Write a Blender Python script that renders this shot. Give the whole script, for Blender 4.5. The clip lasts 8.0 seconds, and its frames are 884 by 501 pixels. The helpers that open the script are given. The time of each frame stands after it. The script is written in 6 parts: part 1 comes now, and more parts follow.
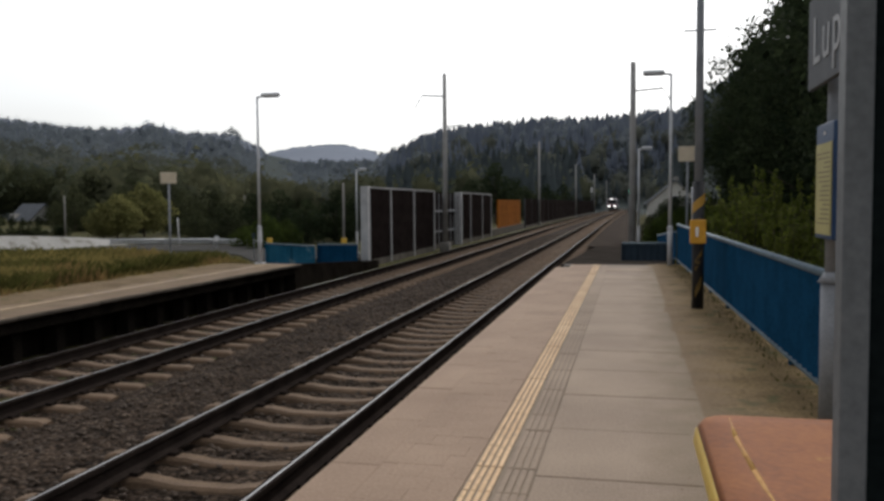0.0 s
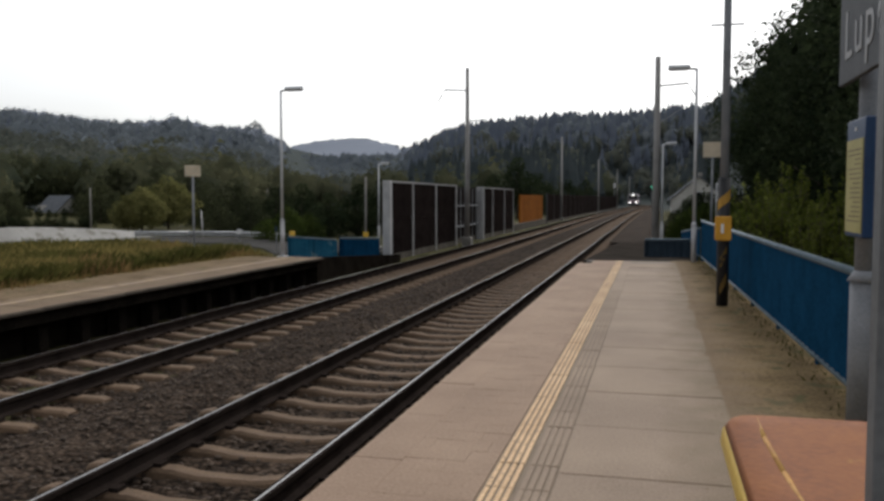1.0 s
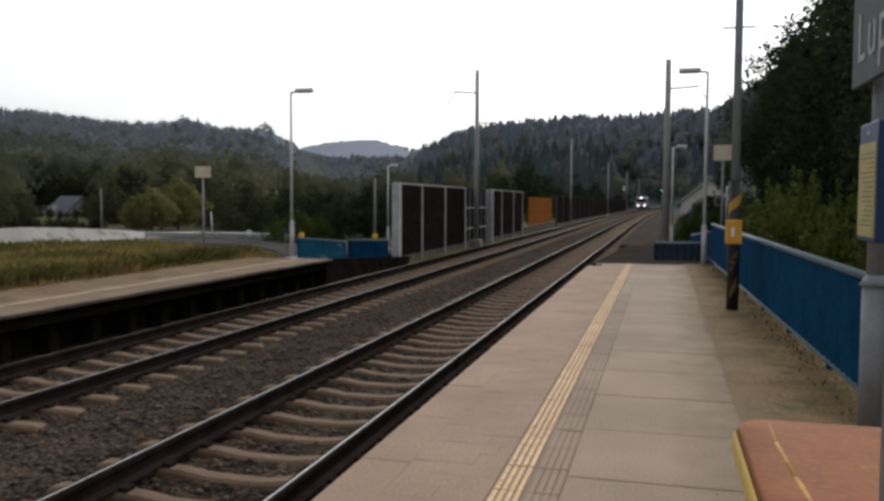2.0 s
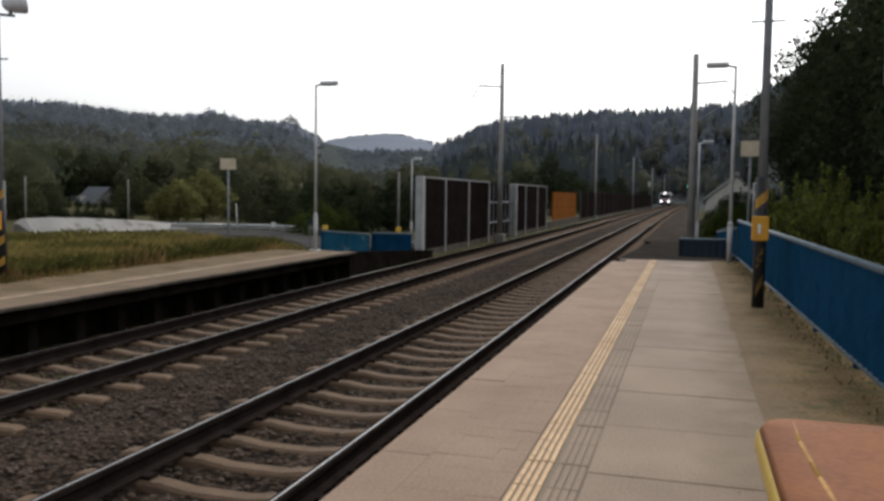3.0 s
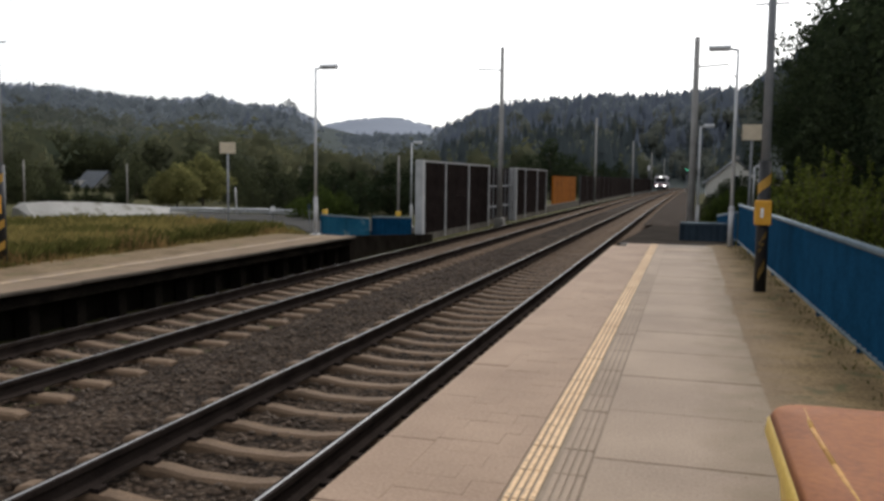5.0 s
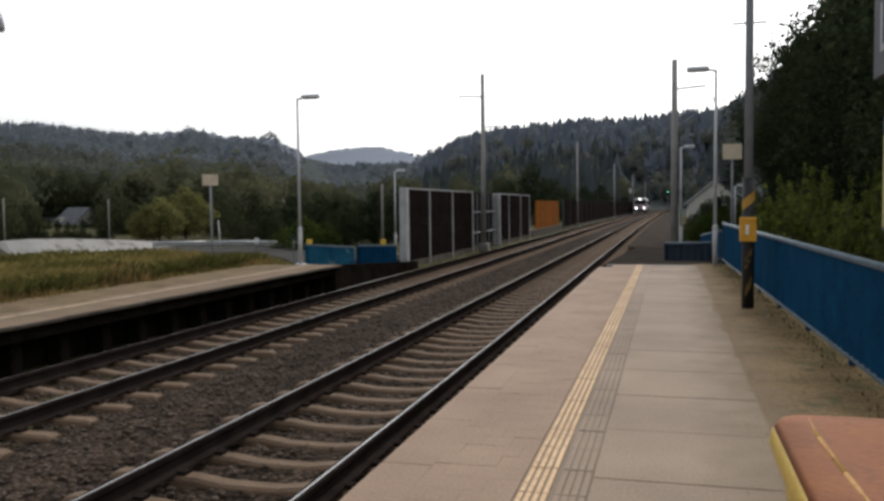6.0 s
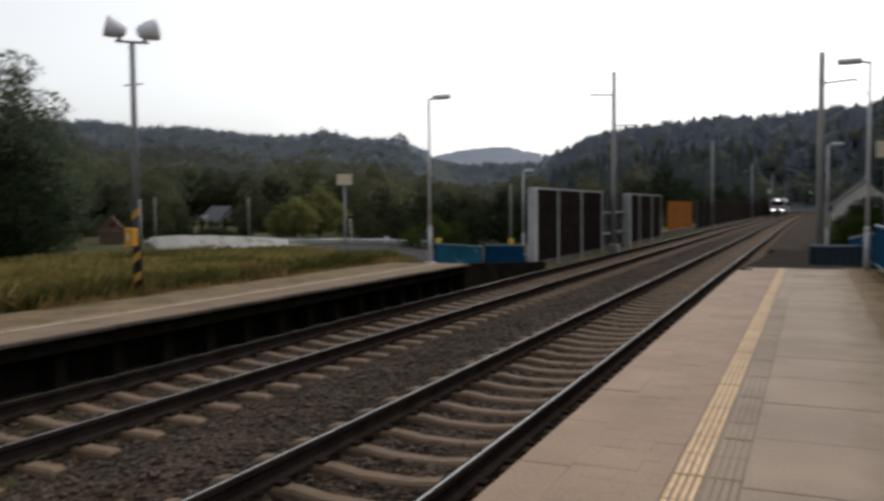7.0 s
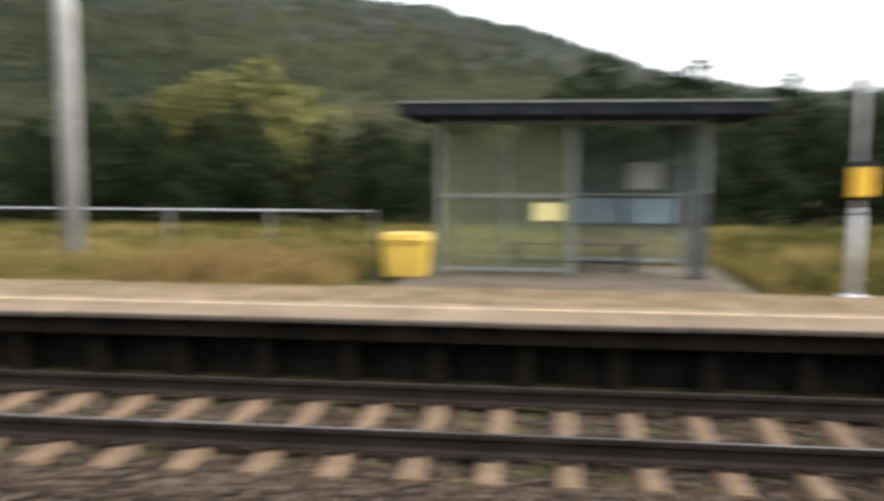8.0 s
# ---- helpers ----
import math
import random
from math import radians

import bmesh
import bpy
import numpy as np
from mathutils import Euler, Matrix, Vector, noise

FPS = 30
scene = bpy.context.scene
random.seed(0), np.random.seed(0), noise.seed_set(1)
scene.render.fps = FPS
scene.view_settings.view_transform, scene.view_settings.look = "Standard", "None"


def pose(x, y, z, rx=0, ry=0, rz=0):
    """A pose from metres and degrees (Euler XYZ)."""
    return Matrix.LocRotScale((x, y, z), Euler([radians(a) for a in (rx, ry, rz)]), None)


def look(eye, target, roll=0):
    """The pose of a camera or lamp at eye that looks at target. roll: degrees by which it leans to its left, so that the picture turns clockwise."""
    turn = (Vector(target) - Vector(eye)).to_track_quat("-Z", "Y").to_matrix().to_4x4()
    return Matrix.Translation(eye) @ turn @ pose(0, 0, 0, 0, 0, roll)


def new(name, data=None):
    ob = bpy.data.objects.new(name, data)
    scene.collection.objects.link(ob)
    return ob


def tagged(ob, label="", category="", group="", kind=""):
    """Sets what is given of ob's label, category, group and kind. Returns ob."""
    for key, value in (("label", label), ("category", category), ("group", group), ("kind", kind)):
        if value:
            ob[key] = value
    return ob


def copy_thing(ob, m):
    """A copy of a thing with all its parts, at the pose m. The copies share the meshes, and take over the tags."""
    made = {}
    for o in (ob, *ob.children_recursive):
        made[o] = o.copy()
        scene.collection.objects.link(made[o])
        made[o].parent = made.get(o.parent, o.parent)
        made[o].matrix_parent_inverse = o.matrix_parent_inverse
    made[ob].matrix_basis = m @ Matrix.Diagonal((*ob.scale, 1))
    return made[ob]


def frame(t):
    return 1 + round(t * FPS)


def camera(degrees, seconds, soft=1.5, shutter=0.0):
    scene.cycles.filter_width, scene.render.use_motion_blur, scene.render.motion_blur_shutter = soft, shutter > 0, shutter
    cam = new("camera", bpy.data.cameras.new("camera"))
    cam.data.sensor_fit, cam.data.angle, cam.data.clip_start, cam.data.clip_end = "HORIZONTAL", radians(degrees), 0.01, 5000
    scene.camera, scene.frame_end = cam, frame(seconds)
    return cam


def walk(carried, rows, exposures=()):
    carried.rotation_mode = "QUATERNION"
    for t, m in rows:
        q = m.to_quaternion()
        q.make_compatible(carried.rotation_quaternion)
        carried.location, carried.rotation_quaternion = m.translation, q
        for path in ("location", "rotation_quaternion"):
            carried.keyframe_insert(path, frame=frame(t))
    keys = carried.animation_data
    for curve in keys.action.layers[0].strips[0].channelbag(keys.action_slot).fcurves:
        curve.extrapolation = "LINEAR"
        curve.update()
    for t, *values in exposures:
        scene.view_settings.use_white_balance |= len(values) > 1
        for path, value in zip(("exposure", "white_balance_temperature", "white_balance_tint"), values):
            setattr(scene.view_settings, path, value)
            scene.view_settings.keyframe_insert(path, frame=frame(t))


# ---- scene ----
cam = camera(56.03, 8.0, soft=3.0, shutter=0.4)
PATH = [
    (0, 0.069, 0.341, 1.497, 12.78, -3.22, -0.41),
    (0.5, 0.056, 0.346, 1.502, 13.87, -3.32, -0.18),
    (1, 0.050, 0.357, 1.498, 14.25, -3.59, -0.02),
    (1.5, 0.042, 0.361, 1.499, 14.28, -3.40, 0.01),
    (3, 0.048, 0.379, 1.492, 16.47, -3.87, 0.74),
    (3.5, 0.016, 0.408, 1.492, 16.41, -6.26, 0.12),
    (4, 0.009, 0.417, 1.485, 18.19, -6.68, 0.60),
    (4.5, -0.004, 0.421, 1.483, 18.46, -6.19, 0.96),
    (5, 0.004, 0.396, 1.494, 16.39, -4.97, 0.73),
    (6.3, -0.068, 0.449, 1.436, 15.74, -2.58, -1.11),
    (6.5, -0.085, 0.459, 1.429, 19.12, -2.55, -0.89),
    (7, -0.124, 0.424, 1.434, 23.99, -2.96, -0.46),
    (7.1, -0.108, 0.413, 1.451, 26.67, -3.22, 0.45),
    (7.2, -0.088, 0.400, 1.474, 31.94, -3.90, 0.54),
    (7.3, -0.096, 0.381, 1.499, 38.20, -4.05, 0.29),
    (7.4, -0.105, 0.356, 1.483, 45.30, -4.02, 0.07),
    (7.5, -0.093, 0.366, 1.456, 53.35, -3.72, -0.86),
    (7.6, -0.115, 0.387, 1.499, 61.80, -3.91, -0.87),
    (7.7, -0.071, 0.391, 1.459, 70.68, -4.22, -0.77),
    (7.8, -0.099, 0.407, 1.497, 79.26, -4.96, 0.42),
    (7.9, -0.106, 0.423, 1.509, 87.65, -5.44, 1.07),
    (8, -0.089, 0.440, 1.506, 96.69, -5.70, 0.20),
]
EXPOSURES = [(0.0, -0.42), (1.5, -0.37), (3.0, -0.32), (3.5, -0.1), (4.5, 0.0), (5.0, -0.05), (6.5, -0.34), (7.0, -0.42), (7.5, -0.45), (7.8, 0.15), (7.9, 0.65), (8.0, 1.15)]
walk(cam, [(t, pose(x, y, z, 0, 0, yaw) @ pose(0, 0, 0, 90 + pitch) @ pose(0, 0, 0, 0, 0, roll)) for t, x, y, z, yaw, pitch, roll in PATH], EXPOSURES)

# ---- world and light ----
NEAR, FAR = -3.33, -7.53            # axes of the two tracks
RAIL_N, RAIL_F = -0.58, -0.684      # rail tops; the near platform is at 0
PF = -0.146                         # far platform
GRASS_Z = -0.2

world = bpy.data.worlds.new("overcast")
scene.world = world
world.use_nodes = True
wn, wl = world.node_tree.nodes, world.node_tree.links
sky = wn.new("ShaderNodeTexSky")
sky.sky_type, sky.sun_disc = "NISHITA", False
sky.sun_elevation, sky.sun_rotation = radians(46), radians(16)
sky.dust_density, sky.air_density = 3.0, 1.0
grey = wn.new("ShaderNodeHueSaturation")
grey.inputs["Saturation"].default_value = 0.18
cloud = wn.new("ShaderNodeTexNoise")
cloud.inputs["Scale"].default_value, cloud.inputs["Detail"].default_value = 2.2, 4
cmap = wn.new("ShaderNodeMapRange")
cmap.inputs["To Min"].default_value, cmap.inputs["To Max"].default_value = 0.86, 1.2
wmul = wn.new("ShaderNodeMix")
wmul.data_type, wmul.blend_type = "RGBA", "MULTIPLY"
wmul.inputs["Factor"].default_value = 1.0
wl.new(sky.outputs[0], grey.inputs["Color"])
wl.new(cloud.outputs[0], cmap.inputs["Value"])
wl.new(grey.outputs[0], wmul.inputs["A"])
wl.new(cmap.outputs[0], wmul.inputs["B"])
wl.new(wmul.outputs["Result"], wn["Background"].inputs["Color"])
wn["Background"].inputs["Strength"].default_value = 0.26

sun = new("sun", bpy.data.lights.new("sun", "SUN"))
sun.data.energy, sun.data.angle, sun.data.color = 0.5, radians(40), (1.0, 0.95, 0.88)
sun.matrix_world = look((0, 0, 0), (-0.22, -0.66, -0.72))


# ---- materials ----
def material(name, low, high, rough=0.8, metal=0.0, scale=4.0, fine=60.0, bump=0.15, piece=0.0, speck=None):
    """Two colours mixed by a coarse and a fine noise, with a fine relief."""
    m = bpy.data.materials.new(name)
    m.use_nodes = True
    n, l = m.node_tree.nodes, m.node_tree.links
    b = n["Principled BSDF"]
    b.inputs["Roughness"].default_value, b.inputs["Metallic"].default_value = rough, metal
    b.inputs["Specular IOR Level"].default_value = 0.05 if rough >= 0.95 else 0.4
    co = n.new("ShaderNodeTexCoord")
    a, f = n.new("ShaderNodeTexNoise"), n.new("ShaderNodeTexNoise")
    a.inputs["Scale"].default_value, a.inputs["Detail"].default_value = scale, 5
    f.inputs["Scale"].default_value, f.inputs["Detail"].default_value = fine, 3
    geo = n.new("ShaderNodeNewGeometry")
    for t in (a, f):
        l.new(geo.outputs["Position"] if scale < 1.5 else co.outputs["Object"], t.inputs["Vector"])
    add = n.new("ShaderNodeMath")
    add.operation = "MULTIPLY_ADD"
    add.inputs[1].default_value = 0.55
    l.new(a.outputs[0], add.inputs[0])
    half = n.new("ShaderNodeMath")
    half.operation = "MULTIPLY"
    half.inputs[1].default_value = 0.45
    l.new(f.outputs[0], half.inputs[0])
    l.new(half.outputs[0], add.inputs[2])
    ramp = n.new("ShaderNodeValToRGB")
    ramp.color_ramp.elements[0].position, ramp.color_ramp.elements[1].position = 0.36, 0.64
    ramp.color_ramp.elements[0].color, ramp.color_ramp.elements[1].color = (*low, 1), (*high, 1)
    l.new(add.outputs[0], ramp.inputs[0])
    out = ramp.outputs[0]
    if piece:
        info = n.new("ShaderNodeObjectInfo")
        isl = n.new("ShaderNodeMath")
        isl.operation = "ADD"
        l.new(info.outputs["Random"], isl.inputs[0])
        l.new(geo.outputs["Random Per Island"], isl.inputs[1])
        mr = n.new("ShaderNodeMapRange")
        mr.inputs["From Max"].default_value = 2.0
        mr.inputs["To Min"].default_value, mr.inputs["To Max"].default_value = 1 - piece, 1 + piece
        l.new(isl.outputs[0], mr.inputs["Value"])
        mul = n.new("ShaderNodeMix")
        mul.data_type, mul.blend_type = "RGBA", "MULTIPLY"
        mul.inputs["Factor"].default_value = 1.0
        l.new(out, mul.inputs["A"])
        l.new(mr.outputs[0], mul.inputs["B"])
        out = mul.outputs["Result"]
    if speck:
        s = n.new("ShaderNodeTexNoise")
        s.inputs["Scale"].default_value, s.inputs["Detail"].default_value = speck[1], 6
        l.new(geo.outputs["Position"], s.inputs["Vector"])
        sr = n.new("ShaderNodeMapRange")
        sr.inputs["From Min"].default_value, sr.inputs["From Max"].default_value = speck[2], speck[2] + 0.08
        l.new(s.outputs[0], sr.inputs["Value"])
        mx = n.new("ShaderNodeMix")
        mx.data_type = "RGBA"
        l.new(sr.outputs[0], mx.inputs["Factor"])
        l.new(out, mx.inputs["A"])
        mx.inputs["B"].default_value = (*speck[0], 1)
        out = mx.outputs["Result"]
    l.new(out, b.inputs["Base Color"])
    if bump:
        bp = n.new("ShaderNodeBump")
        bp.inputs["Strength"].default_value, bp.inputs["Distance"].default_value = bump, 0.02
        l.new(f.outputs[0], bp.inputs["Height"])
        l.new(bp.outputs[0], b.inputs["Normal"])
    return m


def glowing(name, colour, strength):
    m = bpy.data.materials.new(name)
    m.use_nodes = True
    b = m.node_tree.nodes["Principled BSDF"]
    b.inputs["Base Color"].default_value = (*colour, 1)
    b.inputs["Emission Color"].default_value = (*colour, 1)
    b.inputs["Emission Strength"].default_value = strength
    return m


def glass_material(name, tint, rough):
    m = bpy.data.materials.new(name)
    m.use_nodes = True
    b = m.node_tree.nodes["Principled BSDF"]
    b.inputs["Base Color"].default_value = (*tint, 1)
    b.inputs["Transmission Weight"].default_value = 0.97
    b.inputs["Roughness"].default_value = rough
    b.inputs["IOR"].default_value = 1.04
    return m


PAVER = material("paver", (0.222, 0.149, 0.102), (0.32, 0.225, 0.157), 0.88, scale=1.1, fine=45, bump=0.35, piece=0.05)
SLAB = material("slab", (0.212, 0.155, 0.112), (0.315, 0.238, 0.172), 0.85, scale=0.9, fine=55, bump=0.3, piece=0.05)
KERB = material("kerb", (0.17, 0.13, 0.092), (0.24, 0.187, 0.138), 0.9, scale=1.2, fine=40, bump=0.4, piece=0.08)
FAR_KERB = material("worn_edge_slab", (0.135, 0.1, 0.069), (0.215, 0.162, 0.115), 0.95, scale=1.2, fine=40, bump=0.4, piece=0.1)
DARK_EDGE = material("dark_edge_strip", (0.05, 0.042, 0.034), (0.1, 0.085, 0.07), 0.95, scale=2, fine=40, bump=0.4, piece=0.1)
YELLOW_LINE = material("worn_yellow", (0.5, 0.325, 0.185), (0.73, 0.52, 0.315), 0.9, scale=1.3, fine=30, bump=0.3, speck=((0.38, 0.27, 0.18), 22.0, 0.56))
FAINT_LINE = material("worn_off_yellow", (0.25, 0.185, 0.115), (0.36, 0.265, 0.155), 0.9, scale=1.3, fine=30, bump=0.3, speck=((0.25, 0.19, 0.14), 4.0, 0.5))
def trodden(m, colour, lo=0.5, hi=1.06, inwards=False):
    """Earth spread over the paving's edge, thinning out in patches."""
    n, l = m.node_tree.nodes, m.node_tree.links
    b = n["Principled BSDF"]
    src = b.inputs["Base Color"].links[0].from_socket
    geo, sep = n.new("ShaderNodeNewGeometry"), n.new("ShaderNodeSeparateXYZ")
    l.new(geo.outputs["Position"], sep.inputs[0])
    t = n.new("ShaderNodeTexNoise")
    t.inputs["Scale"].default_value, t.inputs["Detail"].default_value = 2.6, 8
    l.new(geo.outputs["Position"], t.inputs["Vector"])
    ad = n.new("ShaderNodeMath")
    ad.operation = "MULTIPLY_ADD"
    ad.inputs[1].default_value = 0.75
    l.new(t.outputs[0], ad.inputs[0])
    l.new(sep.outputs[0], ad.inputs[2])
    mr = n.new("ShaderNodeMapRange")
    mr.inputs["From Min"].default_value, mr.inputs["From Max"].default_value = lo, hi
    mr.inputs["To Min"].default_value, mr.inputs["To Max"].default_value = (1, 0) if inwards else (0, 1)
    l.new(ad.outputs[0], mr.inputs["Value"])
    mx = n.new("ShaderNodeMix")
    mx.data_type = "RGBA"
    mx.inputs["B"].default_value = (*colour, 1)
    l.new(mr.outputs[0], mx.inputs["Factor"])
    l.new(src, mx.inputs["A"])
    l.new(mx.outputs["Result"], b.inputs["Base Color"])


trodden(SLAB, (0.15, 0.108, 0.06))
DIRT = material("dirt", (0.085, 0.06, 0.03), (0.23, 0.165, 0.088), 0.95, scale=1.4, fine=25, bump=0.9, speck=((0.085, 0.08, 0.04), 3.0, 0.58))
FAR_EARTH = material("pale_earth", (0.105, 0.076, 0.045), (0.205, 0.15, 0.095), 0.97, scale=1.4, fine=25, bump=0.8, speck=((0.1, 0.09, 0.045), 3.0, 0.6))
trodden(DIRT, (0.21, 0.156, 0.108), 0.78, 1.45, True)
GRAVEL = material("ballast_bed", (0.02, 0.014, 0.01), (0.07, 0.05, 0.036), 0.95, scale=1.2, fine=22, bump=1.0)


def crushed(m, scale):
    """Breaks a bed into small stones: one tone to a stone, shade painted dark into the gaps, deep relief."""
    n, l = m.node_tree.nodes, m.node_tree.links
    b = n["Principled BSDF"]
    src = b.inputs["Base Color"].links[0].from_socket
    geo = n.new("ShaderNodeNewGeometry")
    cell = n.new("ShaderNodeTexVoronoi")
    cell.inputs["Scale"].default_value = scale
    l.new(geo.outputs["Position"], cell.inputs["Vector"])
    tone, gap, both = n.new("ShaderNodeSeparateColor"), n.new("ShaderNodeMapRange"), n.new("ShaderNodeMath")
    l.new(cell.outputs["Color"], tone.inputs[0])
    mr = n.new("ShaderNodeMapRange")
    mr.inputs["To Min"].default_value, mr.inputs["To Max"].default_value = 0.5, 1.75
    l.new(tone.outputs[0], mr.inputs["Value"])
    gap.inputs["From Min"].default_value, gap.inputs["From Max"].default_value = 0.35, 0.75
    gap.inputs["To Min"].default_value, gap.inputs["To Max"].default_value = 1.0, 0.3
    l.new(cell.outputs["Distance"], gap.inputs["Value"])
    both.operation = "MULTIPLY"
    l.new(mr.outputs[0], both.inputs[0])
    l.new(gap.outputs[0], both.inputs[1])
    mul = n.new("ShaderNodeMix")
    mul.data_type, mul.blend_type = "RGBA", "MULTIPLY"
    mul.inputs["Factor"].default_value = 1.0
    l.new(src, mul.inputs["A"])
    l.new(both.outputs[0], mul.inputs["B"])
    l.new(mul.outputs["Result"], b.inputs["Base Color"])
    bp = n.new("ShaderNodeBump")
    bp.inputs["Strength"].default_value, bp.inputs["Distance"].default_value = 1.0, 0.03
    bp.invert = True
    l.new(cell.outputs["Distance"], bp.inputs["Height"])
    l.new(bp.outputs[0], b.inputs["Normal"])


crushed(GRAVEL, 19.0)
STONE = material("ballast_stone", (0.03, 0.021, 0.0145), (0.11, 0.078, 0.055), 0.9, scale=8, fine=60, bump=0.3, piece=0.45)
SLEEPER = material("sleeper_concrete", (0.088, 0.056, 0.033), (0.168, 0.109, 0.066), 0.9, scale=3, fine=50, bump=0.4, piece=0.14)
RUST = material("rail_rust", (0.015, 0.0118, 0.0105), (0.034, 0.0265, 0.023), 0.96, scale=3, fine=50, bump=0.3)
SHINE = material("rail_head", (0.34, 0.335, 0.33), (0.5, 0.495, 0.49), 0.3, 0.95, scale=5, fine=80, bump=0.05)
CONCRETE = material("old_concrete", (0.16, 0.15, 0.135), (0.3, 0.285, 0.26), 0.9, scale=3, fine=40, bump=0.4, piece=0.05)
# near-black concrete: the shade under and beside the platforms is in the colour
SHADED_CONCRETE = material("shade_dark_concrete", (0.007, 0.006, 0.005), (0.024, 0.02, 0.016), 0.95, scale=2, fine=30, bump=0.5, piece=0.1)
PALE = material("pale_concrete", (0.27, 0.262, 0.245), (0.38, 0.37, 0.35), 0.95, scale=1.0, fine=20, bump=0.2, speck=((0.2, 0.19, 0.165), 1.6, 0.58))
MAST = material("mast_concrete", (0.25, 0.24, 0.23), (0.38, 0.37, 0.355), 0.9, scale=2, fine=40, bump=0.3)
ZINC = material("galvanised_steel", (0.36, 0.37, 0.38), (0.55, 0.56, 0.57), 0.5, 0.5, scale=6, fine=60, bump=0.05)
GREY_PAINT = material("grey_paint", (0.19, 0.2, 0.215), (0.28, 0.29, 0.31), 0.8, 0.0, scale=5, fine=60, bump=0.05)
WHITE_PAINT = material("white_paint", (0.62, 0.61, 0.6), (0.82, 0.81, 0.8), 0.6, scale=4, fine=30, bump=0.05, speck=((0.3, 0.28, 0.26), 5.0, 0.68))
BLUE = material("blue_sheet", (0.003, 0.036, 0.08), (0.007, 0.06, 0.132), 0.96, 0.0, scale=2.5, fine=30, bump=0.05, piece=0.06)
BLUE_DARK = material("dark_blue_enamel", (0.008, 0.03, 0.085), (0.014, 0.05, 0.13), 0.5, scale=3, fine=50, bump=0.02)
TOP_RAIL = material("fence_cap", (0.1, 0.14, 0.17), (0.17, 0.22, 0.25), 0.7, 0.1, scale=4, fine=40, bump=0.1)
BIN_YELLOW = material("bin_yellow", (0.5, 0.32, 0.045), (0.66, 0.45, 0.09), 0.5, scale=3, fine=50, bump=0.06)
LID_ORANGE = material("faded_orange_lid", (0.18, 0.052, 0.011), (0.29, 0.098, 0.022), 0.75, scale=3.2, fine=40, bump=0.08, speck=((0.48, 0.26, 0.05), 4.0, 0.66))
LID_RIB = material("faded_rib", (0.34, 0.15, 0.03), (0.55, 0.32, 0.08), 0.7, scale=5, fine=40, bump=0.05)
BOX_YELLOW = material("signal_yellow", (0.62, 0.36, 0.03), (0.8, 0.5, 0.06), 0.5, scale=5, fine=50, bump=0.03)
BOX_ORANGE = material("signal_orange", (0.5, 0.23, 0.016), (0.66, 0.34, 0.03), 0.6, scale=5, fine=50, bump=0.03)
BLACK = material("black_paint", (0.008, 0.008, 0.009), (0.025, 0.025, 0.027), 0.55, scale=5, fine=50, bump=0.05)
DARK_PANEL = material("noise_panel", (0.0125, 0.0095, 0.009), (0.029, 0.0225, 0.021), 0.97, scale=2, fine=50, bump=0.5, piece=0.2)
ORANGE_PANEL = material("orange_boards", (0.15, 0.045, 0.004), (0.29, 0.1, 0.009), 0.96, scale=3, fine=12, bump=0.3, piece=0.35)
CREAM = material("cream_sheet", (0.62, 0.52, 0.38), (0.76, 0.65, 0.49), 0.6, scale=4, fine=40, bump=0.03)
# sheet yellow darkened in the base colour for the shade it hangs in
PAPER = material("timetable_paper", (0.33, 0.29, 0.1), (0.44, 0.39, 0.15), 0.6, scale=4, fine=50, bump=0.0)
ROOF_DARK = material("dark_roof_sheet", (0.01, 0.012, 0.016), (0.026, 0.029, 0.035), 0.96, 0.0, scale=3, fine=40, bump=0.1)
TILE_GREY = material("grey_roof_tile", (0.1, 0.108, 0.12), (0.16, 0.17, 0.185), 0.96, scale=2, fine=20, bump=0.3)
PLASTER = material("pale_plaster", (0.4, 0.385, 0.355), (0.54, 0.525, 0.49), 0.95, scale=1.5, fine=30, bump=0.2)
WOOD = material("bench_wood", (0.06, 0.045, 0.03), (0.13, 0.095, 0.06), 0.7, scale=6, fine=60, bump=0.2)
BARRIER_POST = material("barrier_post", (0.36, 0.36, 0.365), (0.52, 0.52, 0.52), 0.8, scale=3, fine=40, bump=0.2)
LAMP_PAINT = material("pale_lamp_paint", (0.5, 0.51, 0.53), (0.66, 0.67, 0.69), 0.6, scale=6, fine=60, bump=0.05)
BOARD_GREY = material("dark_board_grey", (0.075, 0.082, 0.09), (0.11, 0.118, 0.128), 0.8, scale=4, fine=50, bump=0.05)
BOARD_BLUE = material("faded_blue_enamel", (0.011, 0.02, 0.046), (0.02, 0.034, 0.072), 0.7, scale=3, fine=50, bump=0.02)
WORN_LETTER = material("worn_letter", (0.24, 0.22, 0.18), (0.36, 0.33, 0.27), 0.8, scale=6, fine=50, bump=0.0)
LETTER = material("pale_letter", (0.36, 0.37, 0.38), (0.46, 0.47, 0.48), 0.8, scale=6, fine=50, bump=0.0)
FRAME_GREY = material("grey_frame_paint", (0.1, 0.107, 0.112), (0.16, 0.168, 0.175), 0.6, scale=4, fine=40, bump=0.05)
GRAFFITI_BLUE = material("faded_blue_sheet", (0.012, 0.085, 0.15), (0.03, 0.14, 0.22), 0.96, scale=2.0, fine=20, bump=0.05, speck=((0.14, 0.24, 0.28), 2.2, 0.58))
DULL_BLUE = material("dull_blue_sheet", (0.013, 0.026, 0.04), (0.024, 0.043, 0.062), 0.8, scale=3, fine=40, bump=0.1)
DARK_FRAME = material("dark_frame_paint", (0.035, 0.04, 0.042), (0.07, 0.076, 0.08), 0.6, scale=4, fine=40, bump=0.05)
